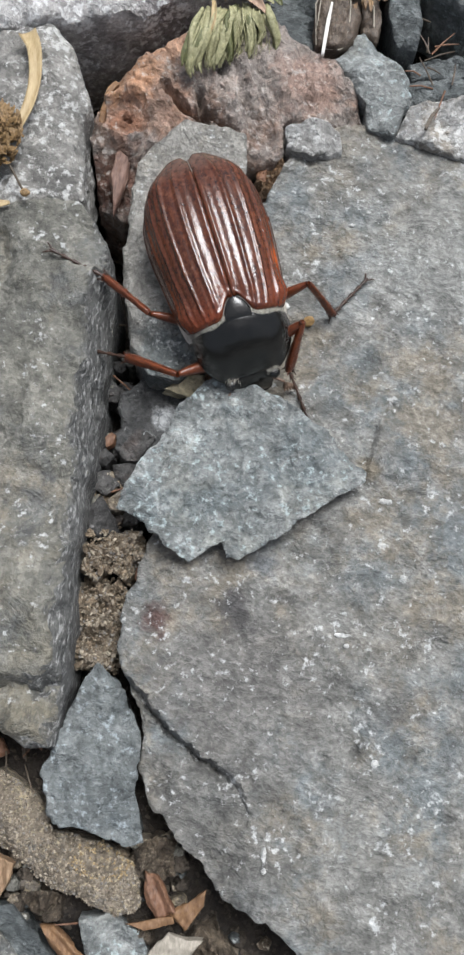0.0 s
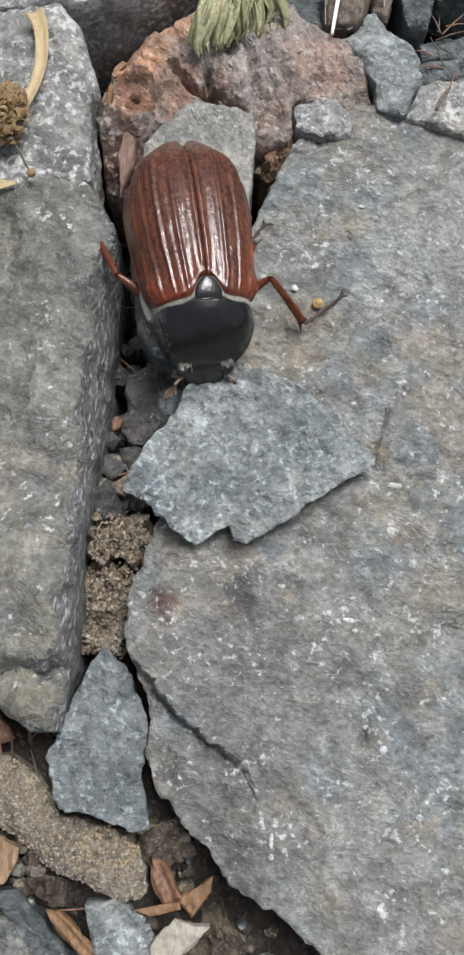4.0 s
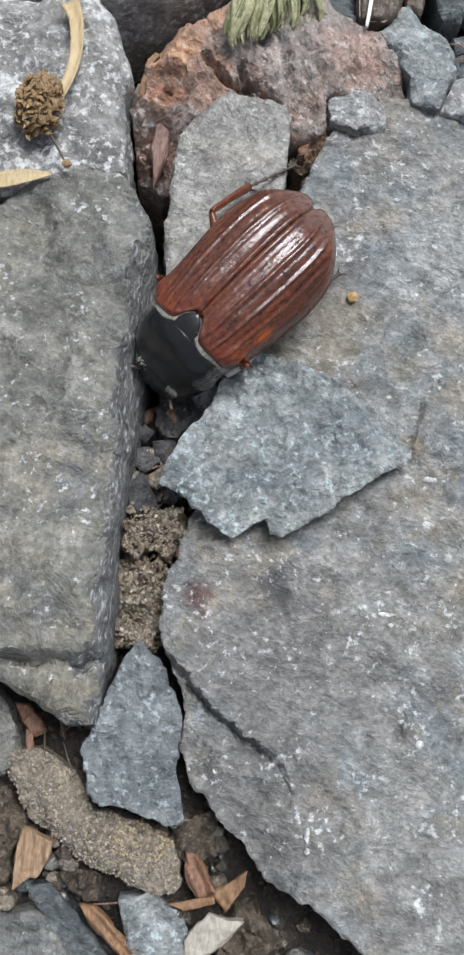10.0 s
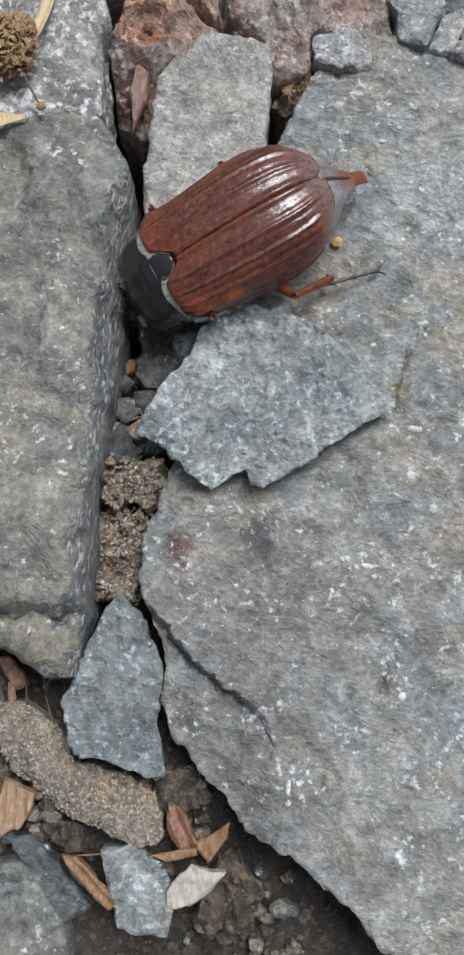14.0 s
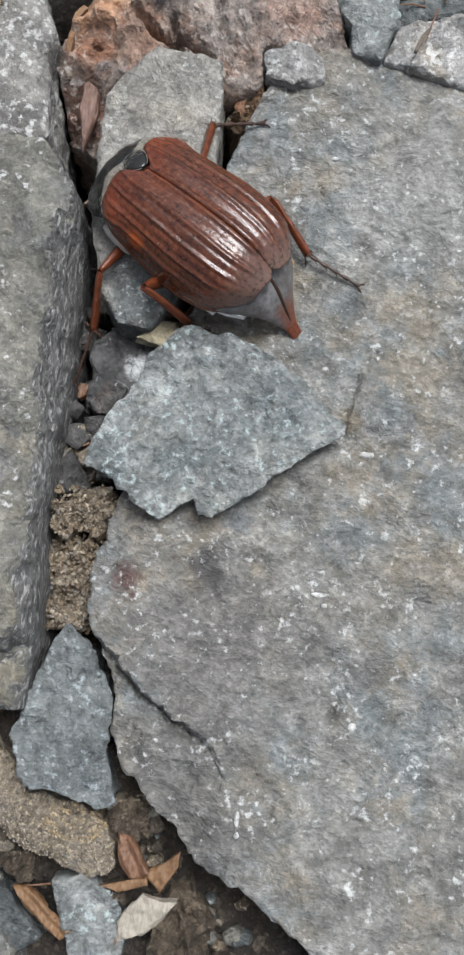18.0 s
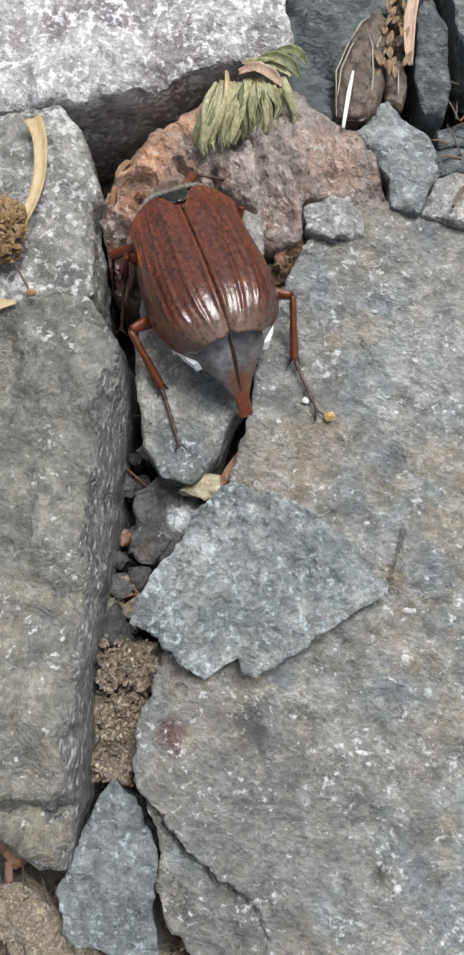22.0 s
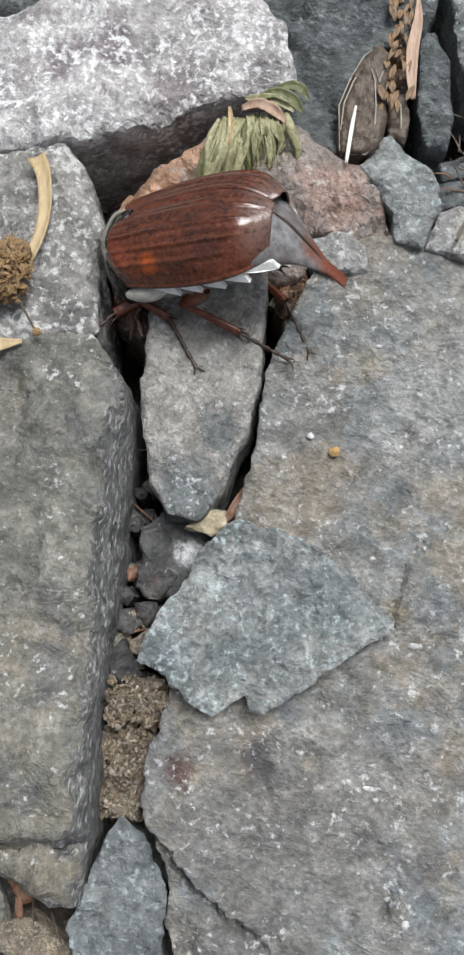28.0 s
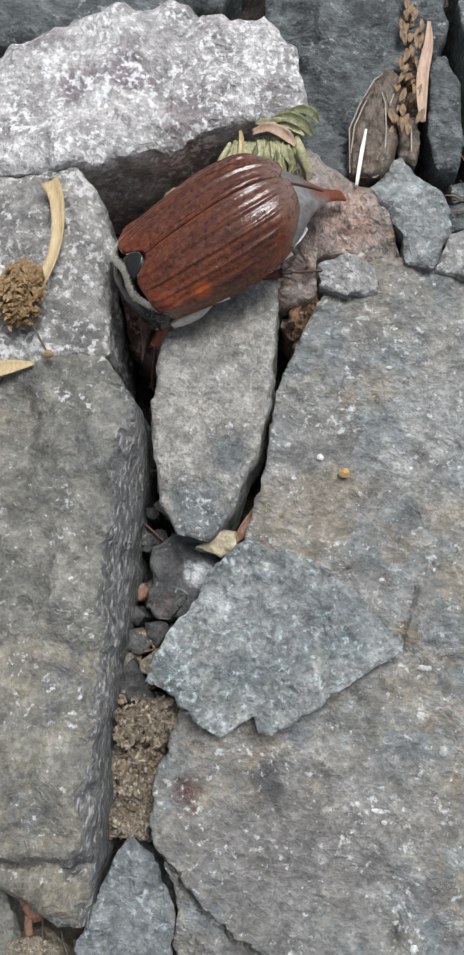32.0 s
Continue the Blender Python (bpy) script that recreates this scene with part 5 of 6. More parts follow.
def shield_mat():
    """Neck shield: black and glossy along its middle, clad in olive-grey down towards its sides."""
    k = Mat("black_downy_shield", 0.22, specular=0.5)
    f = k.noise(1500, 4, 0.65, k.stretch((1, 2.5, 2.5), vec=k.raw))
    p = k.noise(330, 5, 0.65, k.raw)
    sep = k.nt.nodes.new("ShaderNodeSeparateXYZ")
    k.link(k.raw, sep.inputs[0])
    off = k.nt.nodes.new("ShaderNodeMath")
    off.operation = "ABSOLUTE"
    k.link(sep.outputs[1], off.inputs[0])
    down = k.ramp(k.add(k.add(off.outputs[0], p, 190.0, 0.9), f, 1.0, 0.3), [(1.02, 0.0), (1.6, 0.75)])
    col = k.mix(k.ramp(f, [(0.35, 0.0), (0.65, 1.0)]), (0.004, 0.004, 0.0038), (0.011, 0.0108, 0.0098))
    col = k.mix(down, col, k.mix(f, (0.04, 0.038, 0.031), (0.17, 0.158, 0.128)))
    k.colour(col)
    k.bump(k.add(f, k.cells(2300, k.raw), 0.7, 0.5), 0.22, 0.00012)
    k.rough(k.ramp(k.add(down, p, 0.8, 0.3), [(0.1, 0.14), (0.8, 0.6)]))
    return k.m


def tail_mat():
    """Last segment: grey down that turns red-brown towards the point."""
    k = Mat("grey_downy_tail", 0.4, specular=0.5)
    f = k.noise(1300, 4, 0.65, k.raw)
    p = k.noise(300, 5, 0.65, k.raw)
    sep = k.nt.nodes.new("ShaderNodeSeparateXYZ")
    k.link(k.raw, sep.inputs[0])
    col = k.mix(k.ramp(f, [(0.35, 0.0), (0.65, 1.0)]), (0.075, 0.075, 0.077), (0.2, 0.196, 0.194))
    col = k.mix(k.ramp(p, [(0.46, 0.0), (0.66, 0.75)]), col, (0.085, 0.062, 0.052))
    col = k.mix(k.ramp(k.add(sep.outputs[0], p, -60.0, 0.35), [(0.89, 0.0), (1.0, 0.92)]), col, (0.13, 0.036, 0.016))
    k.colour(col)
    k.bump(k.add(f, k.cells(2600, k.raw), 0.6, 0.5), 0.35, 0.00012)
    k.rough(k.ramp(f, [(0.3, 0.3), (0.7, 0.5)]))
    return k.m


elytra_m = wing_mat()
shield_m = shield_mat()
black_m = shell_mat("black_shell", (0.005, 0.005, 0.0045), (0.013, 0.0125, 0.011), 0.22, coat=0.2)
grey_m = shell_mat("grey_downy_abdomen", (0.075, 0.07, 0.064), (0.2, 0.188, 0.172), 0.5, relief=0.5)
tip_m = shell_mat("red_brown_tip", (0.075, 0.021, 0.011), (0.165, 0.047, 0.02), 0.34)
leg_m = shell_mat("red_brown_leg", (0.045, 0.011, 0.005), (0.18, 0.048, 0.016), 0.3, relief=0.5)
darkleg_m = shell_mat("dark_foot", (0.016, 0.009, 0.006), (0.055, 0.026, 0.015), 0.4)
hair_m = shell_mat("pale_down", (0.3, 0.28, 0.23), (0.56, 0.53, 0.46), 0.6)
pale_m2 = shell_mat("pale_feeler", (0.1, 0.06, 0.04), (0.2, 0.14, 0.1), 0.5)
plate_m = shell_mat("pale_downy_plate", (0.3, 0.275, 0.235), (0.52, 0.49, 0.43), 0.6, relief=0.6)
whitepatch_m = shell_mat("white_side_patch", (0.6, 0.59, 0.56), (0.8, 0.79, 0.76), 0.7)


def grid_normals(P):
    """Unit normals of a grid of points, rows by columns by xyz."""
    n = np.cross(np.gradient(P, axis=0), np.gradient(P, axis=1))
    return n / (np.linalg.norm(n, axis=2, keepdims=True) + 1e-9)


def wing_case(side):
    """One wing case: boxy shoulders, parallel flanks, a rounded drooping end, four ridges and a beaded seam, thin and slightly warped."""
    nu, nv = 66, 110
    lin = np.linspace(0, 1, nu)
    u = (0.6 * lin + 0.4 * (1 - np.cos(lin * math.pi)) / 2)[:, None] * np.ones((1, nv))
    v = np.ones((nu, 1)) * np.linspace(0, 1, nv)[None]
    plan = spline([(0.0, 3.95, 3.75), (0.05, 4.5, 4.02), (0.14, 4.9, 4.25), (0.3, 5.2, 4.45), (0.5, 5.48, 4.55), (0.65, 5.55, 4.5), (0.78, 5.32, 4.22), (0.88, 4.75, 3.7), (0.95, 3.9, 3.05), (1.0, 2.9, 2.45)], 8)
    w, zt = np.interp(u, plan[:, 0], plan[:, 1]), np.interp(u, plan[:, 0], plan[:, 2])
    ang = v * math.pi / 2
    front = 4.95 - 1.75 * np.exp(-((v / 0.125) ** 2)) + 0.2 * np.sin(v * math.pi) - 0.6 * v**5
    back = -10.75 + 0.45 * np.exp(-((v / 0.06) ** 2)) + 1.3 * v**3
    x = front + (back - front) * u
    y = 0.03 + w * np.sin(ang) ** 0.88
    zl = -0.75 + 0.25 * np.exp(-(((u - 0.12) / 0.12) ** 2))
    z = zl + (zt - zl) * (1 - np.clip(np.sin(ang), 0, 1) ** 2.7) ** 0.5
    base = np.stack([x, y, z], 2)
    n = grid_normals(base)
    n = n * np.sign((n * np.stack([0 * x, y, z + 1.5], 2)).sum(2, keepdims=True))
    fade = np.clip(u / 0.1, 0, 1) * np.clip((1 - u) / 0.13, 0, 1)
    sway = 0.012 * fbm(x / 3.0, y / 9.0, 2.0 * side, 3, 0.5, 81)
    lift = 0.0
    for m, wide, tall, stop in ((0.2, 0.024, 0.12, 1.0), (0.39, 0.022, 0.12, 0.93), (0.57, 0.02, 0.11, 0.9), (0.73, 0.02, 0.08, 0.85)):
        on = fade * np.clip((stop - u) / 0.1, 0, 1)
        lift = lift + on * (tall * np.exp(-(((v + sway - m) / wide) ** 2)) - 0.035 * np.exp(-(((v + sway - m - 0.045) / 0.022) ** 2)) - 0.035 * np.exp(-(((v + sway - m + 0.045) / 0.022) ** 2)))
    lift = lift + 0.13 * np.exp(-(((v - 0.022) / 0.016) ** 2)) * fade - 0.06 * np.exp(-(((v - 0.075) / 0.03) ** 2)) * fade
    lift = lift + 0.12 * np.exp(-(((v - 0.975) / 0.014) ** 2)) * np.clip(u / 0.1, 0, 1)
    lift = lift + 0.42 * np.exp(-(((u - 0.1) / 0.07) ** 2 + ((v - 0.7) / 0.13) ** 2)) - 0.16 * np.exp(-(((u - 0.15) / 0.09) ** 2 + ((v - 0.45) / 0.12) ** 2)) + 0.22 * np.exp(-(((u - 0.86) / 0.06) ** 2 + ((v - 0.48) / 0.12) ** 2))
    lift = lift + 0.05 * fbm(x / 3.4, y / 1.8, 3.0 + side, 3, 0.5, 83) * np.clip(fade + 0.3, 0, 1) + 0.01 * fbm(x / 0.5, y / 0.5, side, 3, 0.6, 85)
    lift = lift - 0.4 * np.exp(-u / 0.012) * (v > 0.02) + 0.1 * np.exp(-(((u - 0.03) / 0.012) ** 2))
    P = base + n * lift[:, :, None]
    Q = P - n * 0.16
    V = np.concatenate([P.reshape(-1, 3), Q.reshape(-1, 3)]) * (1, side, 1)
    k = nu * nv
    F = []
    for i in range(nu - 1):
        for j in range(nv - 1):
            q = [i * nv + j, (i + 1) * nv + j, (i + 1) * nv + j + 1, i * nv + j + 1]
            F.append(q if side > 0 else q[::-1])
            F.append([p + k for p in (q[::-1] if side > 0 else q)])
    loop = [j for j in range(nv)] + [i * nv + nv - 1 for i in range(1, nu)] + [(nu - 1) * nv + j for j in range(nv - 2, -1, -1)] + [i * nv for i in range(nu - 2, 0, -1)]
    for a, b in zip(loop, loop[1:] + loop[:1]):
        F.append([a, b, b + k, a + k] if side > 0 else [b, a, a + k, b + k])
    return V, F


# rings of the neck shield: x, half width, middle z, height above, height below
SHIELD = spline([(4.3, 3.8, 0.4, 3.0, 2.6), (4.8, 4.1, 0.3, 3.2, 2.6), (5.4, 4.25, 0.1, 3.3, 2.5), (6.2, 4.28, -0.25, 3.2, 2.4), (7.0, 4.05, -0.7, 2.85, 2.1), (7.8, 3.6, -1.3, 2.25, 1.7), (8.4, 3.0, -1.9, 1.6, 1.3), (8.75, 2.5, -2.3, 1.1, 1.0), (8.85, 2.0, -2.5, 0.6, 0.7)], 6)


def neck_shield():
    V, F = loft(SHIELD, 56, power=1.95)
    V = np.array(V)
    x, y, z = V.T
    up = np.clip((z - np.interp(x, SHIELD[:, 0], SHIELD[:, 2])) / 3.0, 0, 1)
    # a sinuous hind margin, a faint middle groove, dents and a sharp side keel
    V[:, 0] = x - np.clip((5.8 - x) / 1.5, 0, 1) * up * (0.55 * np.exp(-((y / 1.2) ** 2)) - 0.35 * np.exp(-(((np.abs(y) - 2.6) / 0.9) ** 2)))
    V[:, 2] = z - up * (0.12 * np.exp(-((y / 0.35) ** 2)) + 0.3 * np.exp(-(((np.abs(y) - 2.3) / 0.8) ** 2 + ((x - 6.2) / 0.9) ** 2))) + up * 0.08 * fbm(x / 1.2, y / 1.2, 0, 4, 0.6, 87)
    V[:, 1] = y * (1 + 0.06 * np.exp(-((up - 0.06) / 0.06) ** 2))
    return V, F


def down(count, place, length, rng, thin, stray):
    """A coat of hair: place(rng) gives a root and the way it lies."""
    V, F = [], []
    for i in range(count):
        root, way = place(rng)
        ln = rng.uniform(*length)
        way = (Vector(way) + Vector([rng.gauss(0, stray) for _ in range(3)])).normalized()
        side = way.cross(Vector((rng.gauss(0, 1), rng.gauss(0, 1), rng.gauss(0, 1)))).normalized()
        other = way.cross(side)
        root = Vector(root)
        mid, tip = root + way * ln * 0.55, root + way * ln - Vector((0, 0, 0.18 * ln))
        k = len(V)
        for c, r in ((root, thin), (mid, thin * 0.85)):
            V += [list(c + r * (math.cos(a) * side + math.sin(a) * other)) for a in (0, 2.1, 4.2)]
        V.append(list(tip))
        F += [[k, k + 1, k + 4, k + 3], [k + 1, k + 2, k + 5, k + 4], [k + 2, k, k + 3, k + 5], [k + 3, k + 4, k + 6], [k + 4, k + 5, k + 6], [k + 5, k + 3, k + 6]]
    return V, F


def rim_hair(rng):
    a = rng.uniform(-1.7, 1.7)
    return (4.75 + rng.uniform(-0.3, 0.3) + 0.3 * math.exp(-(((abs(a) - 0.6) / 0.3) ** 2)) - 0.45 * math.exp(-((a / 0.3) ** 2)), 4.12 * math.sin(a), 0.3 + 3.22 * math.cos(a)), (-0.9, 0.5 * math.sin(a), 0.35 * math.cos(a) + 0.1)


def shield_hair(rng):
    i = rng.uniform(0, len(SHIELD) - 12)
    x, w, zm, up, _ = SHIELD[int(i)]
    a = rng.choice((1, -1)) * (0.95 + 0.6 * rng.random() ** 0.8)
    return (x, w * math.sin(a), zm + up * math.cos(a)), (-0.9, 0.35 * math.sin(a), 0.3 * math.cos(a))


def breast_hair(rng):
    s, x = rng.choice((1, -1)), rng.uniform(-1.5, 6.2)
    a = rng.uniform(0.15, 1.35)
    return (x, s * (4.35 - 0.12 * max(0.0, x - 2.0)) * math.cos(a) ** 0.6, -0.75 - 2.4 * math.sin(a)), (-1, s * 0.35 * math.cos(a), -0.25)


def face_hair(rng):
    s = rng.choice((1, -1))
    return (8.5 + rng.uniform(-0.2, 0.35), s * rng.uniform(1.2, 2.3), -1.75 + rng.uniform(-0.7, 0.3)), (0.7, s * 0.4, 0.15)


FEMUR, TIBIA = 4.6, 5.8
HIPS = {"front": (6.6, 2.2, -2.2), "middle": (2.6, 3.2, -2.7), "hind": (-2.6, 3.4, -2.7)}
legs, joints = [], {}


def flattened(lot, fy, fz):
    return [[p[0], p[1] * fy, p[2] * fz] for p in lot[0]], lot[1]


def build_leg(body, which, s):
    """A leg: stout thigh, ridged and toothed shin, jointed foot with two claws."""
    thick = {"front": 0.8, "middle": 0.7, "hind": 0.85}[which]
    femur = mesh_object("leg", *flattened(tube(spline([(0, 0, 0), (FEMUR * 0.3, 0, 0), (FEMUR * 0.75, 0, 0), (FEMUR, 0, 0)], 4), spline([(thick * 0.6,), (thick,), (thick * 0.72,), (thick * 0.46,)], 4)[:, 0], 14), 0.72, 1.0), leg_m, parent=body)
    wide = {"front": 0.62, "middle": 0.5, "hind": 0.52}[which]
    axis = spline([(0, 0, 0), (0.5, 0, 0.05), (TIBIA * 0.45, 0, 0.12), (TIBIA * 0.85, 0, 0.03), (TIBIA, 0, 0)], 5)
    girth = spline([(0.26,), (0.36,), (wide * 0.74,), (wide * 0.9,), (wide * 0.78,)], 5)[:, 0]
    shaft, F = tube(axis, girth, 14)
    shaft = np.array(shaft)
    turn = np.arctan2(shaft[:, 2], shaft[:, 1])
    shaft[:, 1:] *= (1 + 0.1 * np.cos(4 * turn))[:, None]
    shaft[:, 1] *= 0.8
    shaft = shaft + 0.03 * np.column_stack([fbm(shaft[:, 0] / 0.5, turn, k, 3, 0.6, 88 + k) for k in range(3)])
    teeth = [tube([(TIBIA * q, 0, 0.3), (TIBIA * q + 0.25, 0.12 * s, 0.52 + g)], [0.16, 0.02], 6) for q, g in (((0.55, 0.1), (0.78, 0.25), (0.96, 0.3)) if which == "front" else ((0.4, 0.0), (0.66, 0.06)))]
    crown = [tube([(TIBIA * 0.94, 0.3 * math.cos(a), 0.36 * math.sin(a)), (TIBIA + 0.22, 0.5 * math.cos(a), 0.55 * math.sin(a))], [0.09, 0.02], 5) for a in np.linspace(0.3, 5.9, 7)]
    bristles = [tube([(TIBIA * q, 0.3 * math.cos(a), 0.36 * math.sin(a)), (TIBIA * q + 0.45, 0.55 * math.cos(a), 0.62 * math.sin(a))], [0.03, 0.008], 4) for q, a in zip(np.linspace(0.2, 0.92, 22), np.arange(22) * 2.4)]
    tibia = mesh_object("shin", *join((shaft.tolist(), F), *teeth, *bristles), leg_m, parent=femur)
    spurs = [tube([(TIBIA * 0.97, 0.2 * d, -0.2), (TIBIA + 0.45, 0.55 * d, -0.3), (TIBIA + 0.8, 0.8 * d, -0.45)], [0.1, 0.07, 0.02], 6) for d in (1, -0.9)]
    mesh_object("spur", *join(*crown, *spurs), darkleg_m, parent=tibia)
    joints = []
    for j in range(5):
        x0, ln = j * 1.05, 1.0 if j < 4 else 1.1
        joints.append(tube([(x0 - 0.06, 0, -0.05 * j), (x0 + 0.25, 0, -0.05 * j), (x0 + ln * 0.8, 0, -0.05 * j), (x0 + ln, 0, -0.05 * j)], [0.09, 0.13, 0.21, 0.1], 8))
        if j < 4:
            joints += [tube([(x0 + ln * 0.8, 0.1 * d, -0.15 - 0.05 * j), (x0 + ln * 1.15, 0.3 * d, -0.28 - 0.05 * j)], [0.05, 0.012], 4) for d in (1, -1)]
    claws = [tube(spline([(5.1, 0.08 * d, -0.22), (5.45, 0.32 * d, -0.2), (5.75, 0.5 * d, -0.42), (5.8, 0.55 * d, -0.65)], 3), np.linspace(0.12, 0.025, 10), 6) for d in (1, -1)]
    foot = mesh_object("foot", *join(*joints, *claws), darkleg_m, parent=femur)
    legs.append((which, s, HIPS[which], femur, tibia, foot))


def build_beetle():
    body = new("beetle")
    tagged(body, "cockchafer beetle with chestnut wing cases crawling over stones", "beetle")
    rng = random.Random(31)
    for side in (1, -1):
        mesh_object("wing_case", *wing_case(side), elytra_m, parent=body)
    mesh_object("abdomen", *loft(spline([(5, 3.9, -0.7, 2.4, 2.3), (1, 4.55, -0.8, 3.0, 2.5), (-4, 4.8, -0.8, 3.2, 2.6), (-7.0, 4.3, -0.9, 2.4, 2.4), (-8.4, 3.3, -1.0, 1.6, 1.9), (-9.2, 2.2, -1.1, 0.8, 1.2), (-9.5, 0.8, -1.1, 0.3, 0.4)], 5), 40), grey_m, parent=body)
    py = mesh_object("pygidium", *loft(spline([(-7.3, 4.7, -0.4, 2.7, 2.4), (-8.3, 4.72, -0.35, 2.85, 2.4), (-9.6, 4.0, -0.4, 2.35, 2.1), (-10.8, 2.95, -0.85, 1.8, 1.6), (-12.0, 1.85, -1.9, 1.25, 1.0), (-13.2, 1.0, -3.2, 0.7, 0.52), (-14.0, 0.6, -4.05, 0.38, 0.3)], 6), 36), tail_mat(), parent=body)
    mesh_object("tail_point", *loft(spline([(-12.3, 0.62, -2.5, 0.5, 0.4), (-13.1, 0.74, -3.2, 0.5, 0.42), (-14.1, 0.64, -4.15, 0.42, 0.36), (-14.8, 0.6, -4.9, 0.36, 0.3), (-15.0, 0.66, -5.1, 0.3, 0.25), (-15.2, 0.5, -5.3, 0.16, 0.15)], 5), 20, power=2.6), tip_m, parent=py)
    mesh_object("dark_midline", *flattened(tube([(-9.9, 0.0, 1.82), (-10.6, 0.03, 1.18), (-11.3, -0.02, 0.33), (-12.1, 0, -0.78), (-12.9, 0, -2.0), (-13.5, 0, -2.9)], [0.04, 0.1, 0.12, 0.11, 0.09, 0.04], 8), 1.6, 1.0), darkleg_m, parent=py)
    shield = mesh_object("pronotum", *neck_shield(), shield_m, parent=body)
    head_rings = spline([(8.0, 2.1, -2.3, 1.1, 1.0), (8.7, 2.15, -2.6, 1.1, 1.0), (9.2, 2.0, -3.2, 1.0, 0.9), (9.5, 1.75, -3.9, 0.8, 0.7), (9.7, 1.6, -4.5, 0.5, 0.5), (9.75, 1.3, -4.75, 0.25, 0.3)], 5)
    head = mesh_object("head", *loft(head_rings, 32, power=2.5), black_m, parent=body)
    plate = spline([(5.2, 1.2, 3.1, 0.4, 0.5), (4.8, 1.2, 3.4, 0.36, 0.5), (4.3, 1.08, 3.6, 0.32, 0.5), (3.8, 0.8, 3.75, 0.26, 0.4), (3.4, 0.42, 3.85, 0.18, 0.3), (3.25, 0.1, 3.88, 0.08, 0.2)], 5)
    mesh_object("scutellum", *loft(plate, 24), black_m, parent=body)
    tagged(mesh_object("downy_hair", *down(800, shield_hair, (0.25, 0.5), rng, 0.009, 0.25), grey_m, parent=shield), kind="stuff")
    for s in (1, -1):
        mesh_object("scutellum_rim", *tube([(x, s * (w + 0.05), z + 0.02) for x, w, z, _, _ in plate[8::3]], [0.04] * len(plate[8::3]), 6), grey_m, parent=body)
    joints.update(tail=py, shield=shield, head=head)
    for on, count, place, length, thin, stray in ((shield, 2600, rim_hair, (0.25, 0.55), 0.013, 0.3), (body, 3600, breast_hair, (0.35, 0.8), 0.02, 0.25), (shield, 260, face_hair, (0.3, 0.75), 0.014, 0.3)):
        tagged(mesh_object("downy_hair", *down(count, place, length, rng, thin, stray), hair_m, parent=on), kind="stuff")
    speck = tube([(-2.2, 4.3, 2.86), (-2.05, 4.31, 2.92), (-1.8, 4.29, 2.94), (-1.65, 4.3, 2.86)], [0.05, 0.14, 0.13, 0.04], 7)
    mesh_object("dust_speck", *speck, whitepatch_m, parent=body)
    for s in (1, -1):
        plate_rings = spline([(4.6, 0.25, -1.5, 0.35, 0.3), (3.9, 0.42, -1.5, 0.62, 0.6), (2.8, 0.5, -1.5, 0.7, 0.85), (1.6, 0.45, -1.5, 0.6, 0.75), (0.6, 0.3, -1.45, 0.42, 0.42), (0.1, 0.08, -1.4, 0.15, 0.12)], 5)
        sv, sf = loft(plate_rings, 18)
        mesh_object("side_plate", [(x, y + s * (4.3 + 0.09 * (2.5 - abs(x - 2.0))), z) for x, y, z in sv], sf, plate_m, parent=body)
        ev, ef = loft(spline([(8.35, 0.15, 0, 0.15, 0.15), (8.6, 0.48, 0, 0.48, 0.48), (8.95, 0.55, 0, 0.55, 0.55), (9.3, 0.48, 0, 0.48, 0.48), (9.5, 0.15, 0, 0.15, 0.15)], 4), 14)
        mesh_object("eye", [(x, y + s * 2.0, z - 2.5) for x, y, z in ev], ef, black_m, parent=head)
        for i in range(5):
            x0 = 1.3 - 2.25 * i
            V = [(x, s * (float(np.interp(x, (-10.8, -9.6, -8.0, -5.0, -2.0, 1.5), (2.7, 3.75, 4.7, 5.12, 5.12, 4.85))) + y), z) for x, y, z in ((x0, -0.05, -0.85), (x0 - 2.0, 0, -0.82), (x0 - 2.25, -0.02, -1.0), (x0 - 2.35, -0.15, -1.95), (x0 - 1.2, -0.1, -1.45))]
            V += [(x, y - s * 0.5, z) for x, y, z in V]
            F = [[0, 1, 2, 3, 4], [9, 8, 7, 6, 5], [0, 5, 6, 1], [1, 6, 7, 2], [2, 7, 8, 3], [3, 8, 9, 4], [4, 9, 5, 0]]
            mesh_object("white_patch", V, F if s < 0 else [f[::-1] for f in F], whitepatch_m, smooth=False, parent=body)
        clubs = [tube([(9.9, s * 2.7, -3.3 - q * 0.1), (10.2, s * (2.7 + 0.2 * q), -3.8 - q * 0.12), (10.5, s * (2.6 + 0.3 * q), -4.3 - q * 0.15)], [0.08, 0.2, 0.08], 8) for q in range(4)]
        mesh_object("antenna", *join(tube([(9.2, s * 1.8, -3.2), (9.6, s * 2.3, -3.1), (9.9, s * 2.7, -3.3)], [0.16, 0.14, 0.13], 8), *clubs), pale_m2, parent=head)
        for which in HIPS:
            build_leg(body, which, s)
    return body


beetle = build_beetle()


